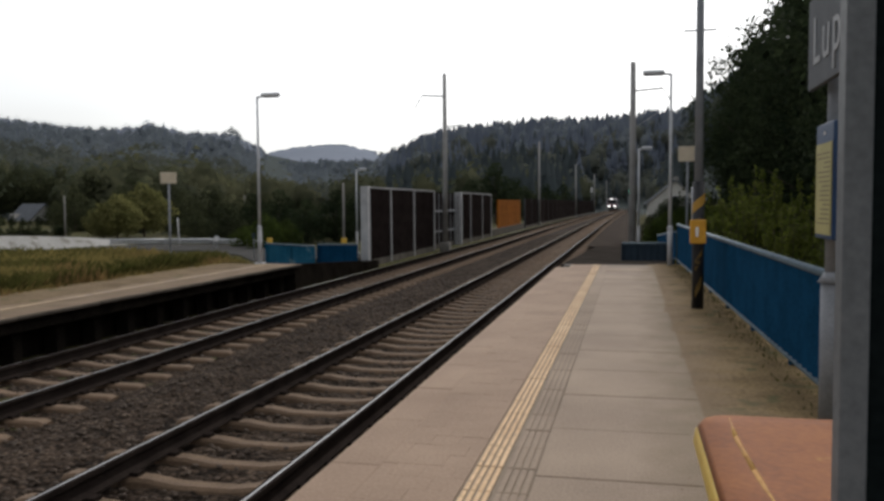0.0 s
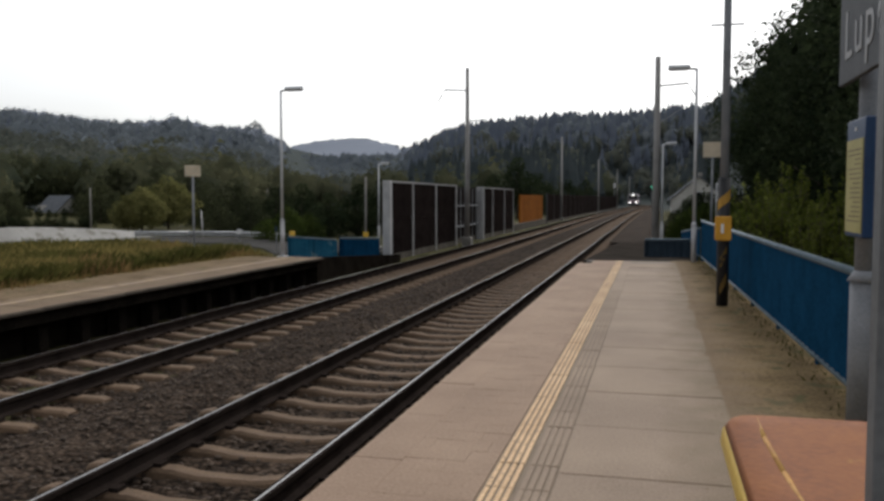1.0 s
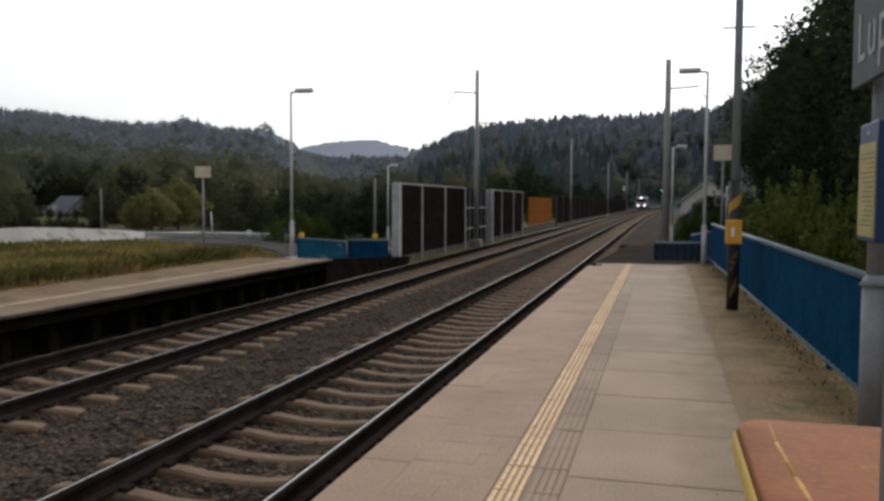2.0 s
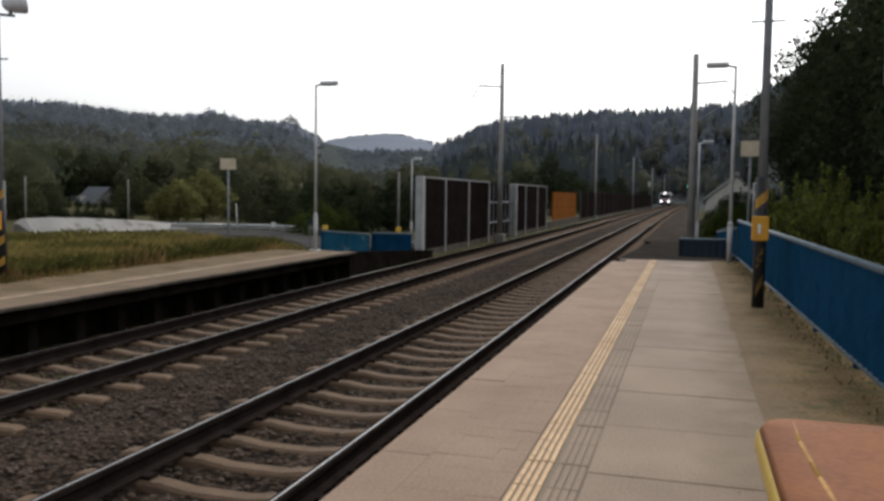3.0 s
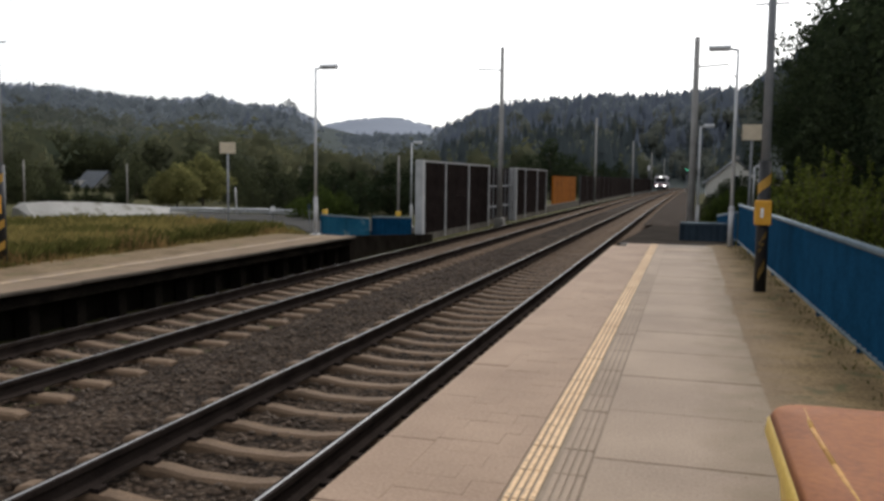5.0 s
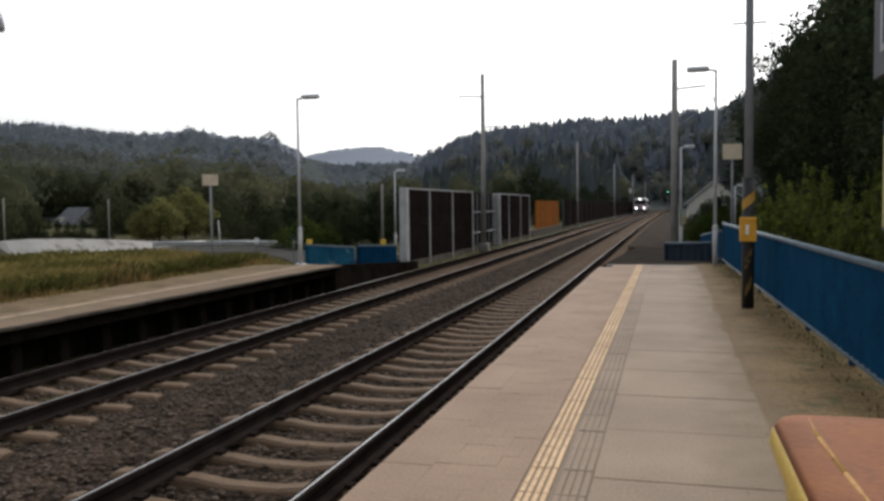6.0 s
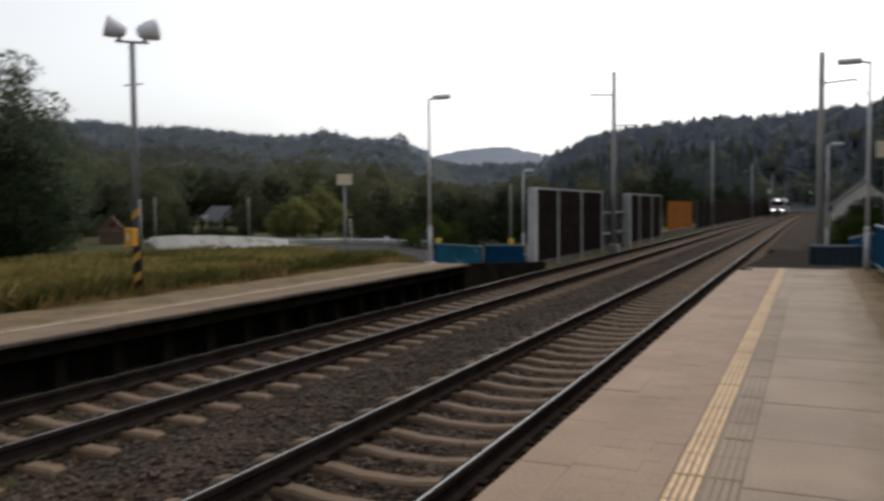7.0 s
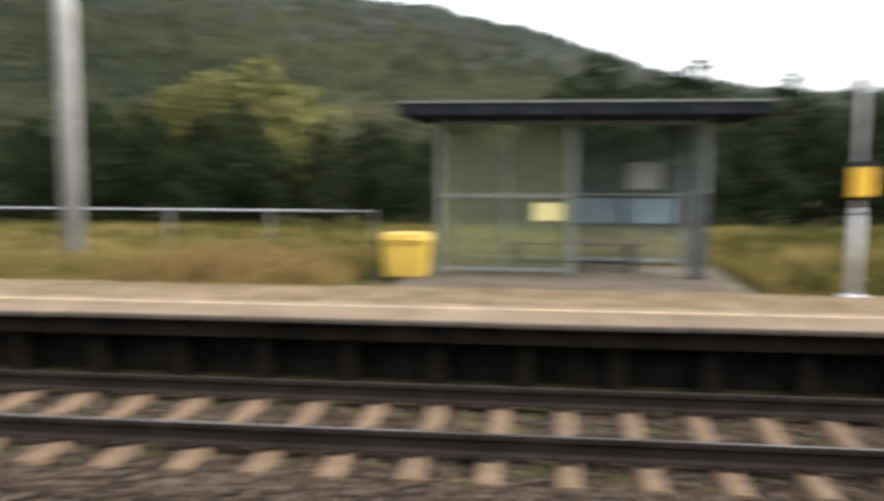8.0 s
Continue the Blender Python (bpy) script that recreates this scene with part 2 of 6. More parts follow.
WORN_STRIPE = material("worn_stripe", (0.1, 0.06, 0.012), (0.2, 0.12, 0.025), 0.8, scale=8, fine=50, bump=0.05, speck=((0.015, 0.013, 0.012), 18.0, 0.52))
STRIPE = material("worn_orange_paint", (0.36, 0.19, 0.03), (0.52, 0.3, 0.05), 0.6, scale=6, fine=50, bump=0.05)
APRON = material("grey_paving", (0.075, 0.062, 0.048), (0.13, 0.108, 0.084), 0.96, scale=1.2, fine=30, bump=0.3)
# horn grey lightened and tinted lilac in the base colour for sky glare
HORN = material("glare_lightened_grey", (0.74, 0.74, 0.8), (0.86, 0.86, 0.9), 0.6, scale=5, fine=40, bump=0.02)
DARK_ASPHALT = material("dark_asphalt", (0.026, 0.022, 0.019), (0.055, 0.048, 0.042), 0.96, scale=1.0, fine=30, bump=0.4)
ASPHALT = material("asphalt", (0.045, 0.044, 0.042), (0.085, 0.083, 0.079), 0.97, scale=1.0, fine=30, bump=0.4)
PLINTH = material("stained_concrete", (0.085, 0.077, 0.067), (0.165, 0.15, 0.132), 0.96, scale=2, fine=40, bump=0.4)
MEADOW = material("meadow_soil", (0.03, 0.033, 0.013), (0.075, 0.066, 0.027), 0.97, scale=0.35, fine=4, bump=0.6)
FOREST_FLOOR = material("wooded_ground", (0.035, 0.043, 0.043), (0.05, 0.06, 0.058), 0.95, scale=0.02, fine=0.3, bump=0.0)
GRASS = material("dry_grass", (0.085, 0.08, 0.025), (0.31, 0.24, 0.088), 1.0, scale=0.8, fine=6, bump=0.0, piece=0.35)
STALKS = material("rusty_stalks", (0.17, 0.105, 0.045), (0.33, 0.22, 0.095), 1.0, scale=0.8, fine=6, bump=0.0, piece=0.3)
GREEN_GRASS = material("green_grass", (0.042, 0.048, 0.013), (0.115, 0.105, 0.033), 1.0, scale=0.7, fine=6, bump=0.0, piece=0.3)
LEAF_DARK = material("dark_leaves", (0.012, 0.02, 0.0105), (0.042, 0.055, 0.026), 1.0, scale=0.6, fine=5, bump=0.0, piece=0.35)
LEAF_MID = material("mid_green_leaves", (0.028, 0.036, 0.02), (0.08, 0.085, 0.042), 1.0, scale=0.25, fine=3, bump=0.0, piece=0.25)
LEAF_GREEN = material("green_leaves", (0.018, 0.032, 0.007), (0.075, 0.1, 0.022), 1.0, scale=0.9, fine=5, bump=0.0, piece=0.35)
LEAF_SHRUB = material("fresh_shrub_leaves", (0.045, 0.068, 0.012), (0.155, 0.175, 0.036), 1.0, scale=0.9, fine=5, bump=0.0, piece=0.35)
LEAF_OLIVE = material("olive_leaves", (0.1, 0.105, 0.036), (0.26, 0.245, 0.095), 1.0, scale=0.6, fine=5, bump=0.0, piece=0.3)
LEAF_WILLOW = material("grey_green_leaves", (0.055, 0.074, 0.047), (0.145, 0.17, 0.11), 1.0, scale=0.6, fine=5, bump=0.0, piece=0.3)
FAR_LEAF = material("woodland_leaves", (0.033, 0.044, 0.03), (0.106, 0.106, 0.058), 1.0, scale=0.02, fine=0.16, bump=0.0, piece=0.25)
# farther woods: aerial haze mixed into the base colours, paler and bluer with distance
MID_LEAF = material("lightly_hazed_leaves", (0.055, 0.066, 0.058), (0.118, 0.125, 0.103), 1.0, scale=0.015, fine=0.12, bump=0.0, piece=0.18)
HAZED_LEAF = material("hazed_leaves", (0.112, 0.133, 0.152), (0.163, 0.184, 0.2), 1.0, scale=0.012, fine=0.1, bump=0.0, piece=0.1)
RIDGE_HAZE_LEAF = material("ridge_haze_leaves", (0.28, 0.312, 0.37), (0.32, 0.352, 0.412), 1.0, scale=0.01, fine=0.08, bump=0.0, piece=0.05)
HAZE_HILL = material("haze_blue_wood", (0.33, 0.37, 0.45), (0.37, 0.41, 0.49), 1.0, scale=0.006, fine=0.05, bump=0.0, piece=0.03)
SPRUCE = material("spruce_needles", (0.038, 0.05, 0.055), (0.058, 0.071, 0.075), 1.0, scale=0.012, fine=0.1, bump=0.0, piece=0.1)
HAZED_SPRUCE = material("hazed_spruce_needles", (0.1, 0.12, 0.157), (0.13, 0.151, 0.19), 1.0, scale=0.01, fine=0.08, bump=0.0, piece=0.05)
BARK = material("bark", (0.035, 0.027, 0.02), (0.09, 0.07, 0.05), 0.9, scale=4, fine=30, bump=0.6)
TRAIN_WHITE = material("train_white", (0.32, 0.3, 0.34), (0.42, 0.4, 0.44), 0.4, scale=3, fine=30, bump=0.0)
TRAIN_RED = material("train_red", (0.2, 0.03, 0.03), (0.3, 0.05, 0.045), 0.4, scale=3, fine=30, bump=0.0)
WINDOW = material("dark_window", (0.01, 0.011, 0.013), (0.025, 0.027, 0.03), 0.12, scale=3, fine=30, bump=0.0)
HEADLIGHT = glowing("headlight_glow", (1.0, 0.97, 0.95), 6.0)
GREEN_LIGHT = glowing("green_signal_glow", (0.15, 1.0, 0.6), 4.0)
LENS = material("lamp_diffuser", (0.6, 0.62, 0.66), (0.75, 0.77, 0.8), 0.4, scale=4, fine=30, bump=0.0)
SHELTER_GREY = material("weathered_grey_frame", (0.11, 0.12, 0.11), (0.19, 0.2, 0.185), 0.6, scale=4, fine=40, bump=0.05)
TERRACOTTA = material("rusty_roof", (0.13, 0.078, 0.052), (0.22, 0.135, 0.09), 0.8, scale=2, fine=20, bump=0.3)
FROSTED = glass_material("dusty_glass", (0.8, 0.82, 0.6), 0.03)
CLEAR = glass_material("shelter_glass", (0.76, 0.82, 0.84), 0.02)
DARK_SHEET = material("dark_wall_sheet", (0.004, 0.0065, 0.007), (0.01, 0.014, 0.0145), 0.97, scale=3, fine=40, bump=0.05)



for dull in (ASPHALT, DARK_ASPHALT, PLINTH, SHADED_CONCRETE, DARK_PANEL, RUST):   # dusty surfaces without any sheen
    dull.node_tree.nodes["Principled BSDF"].inputs["Specular IOR Level"].default_value = 0.0


def translucent(m, share):
    """Thin leaves: part of the light passes through them."""
    n, l = m.node_tree.nodes, m.node_tree.links
    b, out = n["Principled BSDF"], n["Material Output"]
    tr, mx = n.new("ShaderNodeBsdfTranslucent"), n.new("ShaderNodeMixShader")
    mx.inputs[0].default_value = share
    l.new(b.inputs["Base Color"].links[0].from_socket, tr.inputs["Color"])
    l.new(b.outputs[0], mx.inputs[1])
    l.new(tr.outputs[0], mx.inputs[2])
    l.new(mx.outputs[0], out.inputs["Surface"])


for leaf in (LEAF_SHRUB, LEAF_GREEN, LEAF_OLIVE, LEAF_WILLOW, LEAF_MID, LEAF_DARK, GRASS, GREEN_GRASS, STALKS):
    translucent(leaf, 0.4)
for leaf in (FAR_LEAF, MID_LEAF, HAZED_LEAF, RIDGE_HAZE_LEAF, SPRUCE, HAZED_SPRUCE, HAZE_HILL):
    translucent(leaf, 0.5)


# ---- mesh helpers ----
def part(name, bm, mats, parent=None, label=""):
    """Links a bmesh as one mesh object."""
    me = bpy.data.meshes.new(name)
    bm.to_mesh(me)
    bm.free()
    for m in (mats if isinstance(mats, (list, tuple)) else (mats,)):
        me.materials.append(m)
    ob = new(name, me)
    if parent:
        ob.parent = parent
    if label:
        ob["label"] = label
    return ob


def piece(name, me, parent, x, y, z, rz=0.0):
    ob = new(name, me)
    ob.parent = parent
    ob.location, ob.rotation_euler = (x, y, z), (0, 0, rz)
    return ob


def empty(name, x, y, z, rz=0.0):
    e = new(name)
    e.empty_display_size = 0.2
    e.location, e.rotation_euler = (x, y, z), (0, 0, radians(rz))
    return e


def block(bm, x0, x1, y0, y1, z0, z1, bevel=0.0, mat=0, seg=1):
    r = bmesh.ops.create_cube(bm, size=1.0)
    vs = r["verts"]
    for v in vs:
        v.co = Vector(((x0 + x1) / 2 + v.co.x * (x1 - x0), (y0 + y1) / 2 + v.co.y * (y1 - y0), (z0 + z1) / 2 + v.co.z * (z1 - z0)))
    fs = {f for v in vs for f in v.link_faces}
    for f in fs:
        f.material_index = mat
    if bevel:
        es = list({e for v in vs for e in v.link_edges})
        bmesh.ops.bevel(bm, geom=es, offset=bevel, segments=seg, affect="EDGES", profile=0.5, material=mat)
    return bm


def B(*a, **k):
    return block(bmesh.new(), *a, **k)


def tube(bm, p0, p1, r0, r1=None, n=10, mat=0):
    r1 = r0 if r1 is None else r1
    p0, p1 = Vector(p0), Vector(p1)
    d = p1 - p0
    r = bmesh.ops.create_cone(bm, cap_ends=True, segments=n, radius1=r0, radius2=r1, depth=d.length,
                              matrix=Matrix.Translation((p0 + p1) / 2) @ d.to_track_quat("Z", "Y").to_matrix().to_4x4())
    for f in {f for v in r["verts"] for f in v.link_faces}:
        f.material_index = mat
        f.smooth = len(f.verts) == 4
    return bm


def T(*a, **k):
    return tube(bmesh.new(), *a, **k)


def prism(bm, pts, x0, x1, mat=0):
    """A (y, z) outline pushed along x."""
    a = [bm.verts.new((x0, y, z)) for y, z in pts]
    b = [bm.verts.new((x1, y, z)) for y, z in pts]
    n = len(pts)
    fs = [bm.faces.new(a), bm.faces.new(b[::-1])]
    for i in range(n):
        fs.append(bm.faces.new((a[i], b[i], b[(i + 1) % n], a[(i + 1) % n])))
    for f in fs:
        f.material_index = mat
    bmesh.ops.recalc_face_normals(bm, faces=fs)
    return bm


def soup(name, verts, faces, mats, index=None):
    me = bpy.data.meshes.new(name)
    me.from_pydata(verts, [], faces)
    for m in (mats if isinstance(mats, (list, tuple)) else (mats,)):
        me.materials.append(m)
    if index is not None:
        me.polygons.foreach_set("material_index", np.asarray(index, dtype=np.int32))
    me.update()
    return new(name, me)


def scatter(name, base_v, base_f, places, mats, index=None, centre=None):
    """Joins copies of a small mesh, each with its own 3x3 matrix and place, into one object."""
    bv, bf = np.asarray(base_v, float), np.asarray(base_f, int)
    ms, ps = places
    v = np.einsum("nij,kj->nki", ms, bv) + ps[:, None, :]
    f = bf[None] + (np.arange(len(ps)) * len(bv))[:, None, None]
    idx = None if index is None else np.repeat(index, len(bf))
    ob = soup(name, v.reshape(-1, 3).tolist(), f.reshape(-1, bf.shape[1]).tolist(), mats, idx)
    if centre is not None:
        bn = bv - np.asarray(centre)
        bn /= np.linalg.norm(bn, axis=1)[:, None] + 1e-9
        soften(ob, 0.5 * (np.einsum("nij,kj->nki", ms / np.linalg.norm(ms, axis=1)[:, None, :], bn)).reshape(-1, 3) + np.array([0, 0, 0.6]))
    return ob


def soften(ob, normals):
    """Rounds the shading of a crown: its leaves are lit as one soft mass."""
    me = ob.data
    me.polygons.foreach_set("use_smooth", np.ones(len(me.polygons), dtype=bool))
    nv = normals / (np.linalg.norm(normals, axis=1)[:, None] + 1e-9)
    me.normals_split_custom_set_from_vertices(nv.tolist())


def turn_z(a):
    c, s = np.cos(a), np.sin(a)
    m = np.zeros((len(a), 3, 3))
    m[:, 0, 0], m[:, 0, 1], m[:, 1, 0], m[:, 1, 1], m[:, 2, 2] = c, -s, s, c, 1
    return m


def any_turn(rng, n):
    q = rng.normal(size=(n, 4))
    q /= np.linalg.norm(q, axis=1)[:, None]
    w, x, y, z = q.T
    return np.stack([1 - 2 * (y * y + z * z), 2 * (x * y - z * w), 2 * (x * z + y * w), 2 * (x * y + z * w), 1 - 2 * (x * x + z * z),
                     2 * (y * z - x * w), 2 * (x * z - y * w), 2 * (y * z + x * w), 1 - 2 * (x * x + y * y)], 1).reshape(n, 3, 3)


def bend(y):
    """How far the line swings aside beyond the station."""
    return 1.5 * ((y - 45) / 155) ** 2 if y > 45 else 0.0


# ---- terrain ----
RIDGE = (  # bearing west of north, height angle of the crest, start of the rise, distance of the crest
    (-60, 9.5, 14, 220), (-25, 9.5, 16, 240), (-8, 7.5, 40, 420), (-3, 5.0, 110, 640), (4, 4.85, 150, 680), (9, 4.75, 160, 700), (12.9, 4.2, 170, 720),
    (14.4, 3.7, 170, 740), (16.5, 2.9, 180, 760), (17.2, 3.4, 200, 2000), (19.3, 3.8, 200, 2100), (21.4, 3.72, 200, 2100), (22.9, 3.58, 200, 2050), (24.4, 3.3, 190, 1900),
    (25.4, 3.4, 180, 900), (27, 3.95, 150, 900), (28.1, 4.05, 140, 900), (29.9, 4.15, 125, 900), (31, 4.4, 120, 880), (32, 4.5, 115, 870), (32.9, 4.22, 112, 870), (34.4, 4.08, 110, 860),
    (36, 4.18, 105, 860), (39, 4.42, 98, 850), (42, 4.55, 90, 850), (47, 4.7, 85, 780), (53, 4.4, 80, 700), (62, 3.5, 80, 560), (70, 3.5, 80, 480), (76, 3.9, 85, 430), (82, 4.9, 90, 400),
    (85, 6.0, 90, 390), (89, 7.3, 90, 380), (96, 8.9, 90, 360), (104, 9.9, 90, 350), (118, 10.4, 90, 340), (130, 9.6, 90, 340), (150, 7.0, 90, 340))
RIDGE_AZ, RIDGE_EL, RIDGE_D0, RIDGE_D1 = zip(*RIDGE)


def BEND(y):
    return 1.5 * (np.maximum(y - 45, 0) / 155) ** 2


def sstep(a, b, x):
    t = np.clip((x - a) / (b - a), 0, 1)
    return t * t * (3 - 2 * t)


def height(x, y):
    x, y = np.asarray(x, float), np.asarray(y, float)
    d = np.hypot(x, y) + 1e-6
    az = np.degrees(np.arctan2(-x, y))
    el, d0, d1 = (np.interp(az, RIDGE_AZ, t) for t in (RIDGE_EL, RIDGE_D0, RIDGE_D1))
    top = np.tan(np.radians(el)) * d1
    rise = top * sstep(0, 1, (d - d0) / (d1 - d0)) ** 1.15
    back = np.where(d > d1, -top * 0.25 * sstep(d1, d1 * 3, d), 0)
    wob = top * 0.012 * np.sin(az * 0.9 + d * 0.004) * sstep(d0, d1, d)
    cut = 1 - (1 - sstep(9, 26, np.abs(x - BEND(y) + 5.4))) * (1 - sstep(300, 420, y)) * sstep(-60, 0, y)
    rise, wob = rise * cut, wob * cut
    flat = np.full_like(d, -0.95)
    left = sstep(-10.6, -11.2, x) * (1 - sstep(23.5, 26, y))            # meadow behind the far platform
    flat = flat + left * (0.73 - 0.55 * sstep(-17, -30, x))
    flat = flat + (1 - left) * sstep(-11, -14, x) * 0.15
    right = sstep(1.0, 2.6, x)
    flat = flat + right * (0.45 + 0.5 * sstep(2.5, 9, x))
    return flat + rise + back + wob


def build_ground():
    xs = np.concatenate([-np.geomspace(4200, 26, 46), np.arange(-25, 12.1, 0.5), np.geomspace(13, 4200, 46)])
    ys = np.concatenate([-np.geomspace(4200, 26, 30), np.arange(-25, 60.1, 0.75), np.geomspace(61.5, 4200, 60)])
    gx, gy = np.meshgrid(xs, ys)
    gz = height(gx, gy)
    n, m = gx.shape
    v = np.stack([gx, gy, gz], -1).reshape(-1, 3)
    i = np.arange(n * m).reshape(n, m)
    f = np.stack([i[:-1, :-1], i[:-1, 1:], i[1:, 1:], i[1:, :-1]], -1).reshape(-1, 4)
    mid = v[f].mean(1)
    woods = (np.hypot(mid[:, 0], mid[:, 1]) > 150) | ((mid[:, 0] > 5) & (mid[:, 1] < 45))
    # ground beyond 1100 m takes the haze-blue base colour
    g = soup("ground", v.tolist(), f.tolist(), (MEADOW, FOREST_FLOOR, HAZE_HILL), woods.astype(int) + (np.hypot(mid[:, 0], mid[:, 1]) > 1100))
    for p in g.data.polygons:
        p.use_smooth = True
    return tagged(g, "rough meadow and wooded valley slopes", "ground", kind="structure")


# ---- track ----
RAIL_STATIONS = [-14 + 2.0 * i for i in range(30)] + [46 + 6.0 * i for i in range(65)]


def rail_mesh(name, x, top, parent, worn):
    prof = [(-0.036, 0), (-worn, 0.004), (worn, 0.004), (0.036, 0), (0.036, -0.04), (0.01, -0.055), (0.01, -0.14), (0.075, -0.158), (0.075, -0.172),
            (-0.075, -0.172), (-0.075, -0.158), (-0.01, -0.14), (-0.01, -0.055), (-0.036, -0.04)]
    bm = bmesh.new()
    rows = [[bm.verts.new((x + bend(y) + u, y, top - 0.006 + w)) for u, w in prof] for y in RAIL_STATIONS]
    n = len(prof)
    for a, b in zip(rows, rows[1:]):
        for k in range(n):
            f = bm.faces.new((a[k], b[k], b[(k + 1) % n], a[(k + 1) % n]))
            f.material_index = 1 if k == 1 else 0
    bm.faces.new(rows[0])
    bm.faces.new(rows[-1][::-1])
    bmesh.ops.recalc_face_normals(bm, faces=bm.faces)
    return part(name, bm, (RUST, SHINE), parent, "rusty steel rail with a polished head")


def sleeper_data():
    bm = bmesh.new()
    sec = [(-1.3, -0.02), (-1.22, 0.0), (-0.5, 0.0), (-0.25, -0.035), (0.25, -0.035), (0.5, 0.0), (1.22, 0.0), (1.3, -0.02)]
    rows = []
    for x, z in sec:
        rows.append([bm.verts.new((x, -0.15, -0.2)), bm.verts.new((x, -0.095, z - 0.025)), bm.verts.new((x, -0.065, z)),
                     bm.verts.new((x, 0.065, z)), bm.verts.new((x, 0.095, z - 0.025)), bm.verts.new((x, 0.15, -0.2))])
    for a, b in zip(rows, rows[1:]):
        for k in range(5):
            bm.faces.new((a[k], b[k], b[k + 1], a[k + 1]))
    bm.faces.new(rows[0])
    bm.faces.new(rows[-1][::-1])
    bmesh.ops.recalc_face_normals(bm, faces=bm.faces)
    for s in (-0.75, 0.75):
        for o in (-0.11, 0.11):
            block(bm, s + o - 0.04, s + o + 0.04, -0.05, 0.05, 0.0, 0.035, mat=1)
    me = bpy.data.meshes.new("sleeper")
    bm.to_mesh(me)
    bm.free()
    me.materials.append(SLEEPER)
    me.materials.append(RUST)
    return me


def build_track(axis, top, phase, gap, label):
    track = tagged(empty("railway_track", axis, 0, top), label, "track", "railway tracks")
    me = sleeper_data()
    rng = random.Random(int(-axis * 10))
    for s in (-0.75, 0.75):
        rail_mesh("rail", s, 0.0, track, 0.0075 if axis == NEAR else 0.008)
    verts, faces = [], []
    base = [tuple(v.co) for v in me.vertices]
    bf = [tuple(p.vertices) for p in me.polygons]
    y = phase - gap * int((phase + 12) / gap)
    while y < 300:
        if y < 70:
            piece("sleeper", me, track, bend(y) + rng.uniform(-0.012, 0.012), y, -0.19 + rng.uniform(-0.006, 0.006), rng.uniform(-0.008, 0.008))
        else:
            k = len(verts)
            verts += [(a + bend(y), b + y, c - 0.19) for a, b, c in base]
            faces += [tuple(i + k for i in f) for f in bf]
        y += gap
    rest = soup("sleeper_rest", verts, faces, SLEEPER)
    rest.parent = track
    tagged(rest, kind="stuff")
    return track


def ballast_level(x, y):
    """Ballast surface across both tracks."""
    lo, hi = RAIL_F - 0.258, RAIL_N - 0.258
    t = np.clip((x + 6.3) / 1.6, 0, 1)
    z = lo + (hi - lo) * t
    gap = np.exp(-((x + 5.43) / 0.55) ** 2) * 0.07
    return z + gap - 0.25 * sstep(0.9, 1.5, np.abs(x + 5.43) - 2.6)


def build_ballast():
    rng = np.random.default_rng(4)
    xs = np.arange(-9.4, -1.35, 0.115)
    ys = np.arange(-14, 62, 0.13)
    gx, gy = np.meshgrid(xs, ys)
    gx = gx + rng.uniform(-0.04, 0.04, gx.shape)
    gz = ballast_level(gx, gy) + rng.normal(0, 0.011, gx.shape)
    n, m = gx.shape
    i = np.arange(n * m).reshape(n, m)
    f = np.stack([i[:-1, :-1], i[:-1, 1:], i[1:, 1:], i[1:, :-1]], -1).reshape(-1, 4)
    near = soup("ballast", np.stack([gx, gy, gz], -1).reshape(-1, 3).tolist(), f.tolist(), GRAVEL)
    tagged(near, "brown grey crushed stone ballast between the rails", "ballast", kind="structure")
    bm = bmesh.new()
    rows = []
    for y in [61.8 + 8 * k for k in range(48)]:
        rows.append([bm.verts.new((x + bend(y), y, float(ballast_level(np.array(x), y)) - (0.12 if abs(x + 5.43) > 3.5 else 0))) for x in (-9.6, -8.9, -6.4, -4.6, -2.0, -0.6)])
    for a, b in zip(rows, rows[1:]):
        for k in range(5):
            bm.faces.new((a[k], b[k], b[k + 1], a[k + 1]))
    tagged(part("ballast", bm, GRAVEL), "stone ballast of the distant line", "ballast", kind="structure")
    # loose stones
    n = 15000
    y = -8 + 34 * rng.random(n) ** 1.35
    x = rng.uniform(-8.7, -1.75, n)
    bmi = bmesh.new()
    bmesh.ops.create_icosphere(bmi, subdivisions=1, radius=1.0)
    bv = np.array([v.co for v in bmi.verts]) * rng.uniform(0.75, 1.2, (len(bmi.verts), 1))
    bf = [[v.index for v in fc.verts] for fc in bmi.faces]
    bmi.free()
    ms = any_turn(rng, n) * (rng.uniform(0.02, 0.042, n)[:, None, None]) * np.array([1, 0.8, 0.65])[None, :, None]
    z = ballast_level(x, y) + rng.uniform(-0.008, 0.018, n)
    st = scatter("ballast_stones", bv, bf, (ms, np.stack([x, y, z], 1)), STONE)
    tagged(st, "loose angular grey brown ballast stones", "stones", kind="stuff")


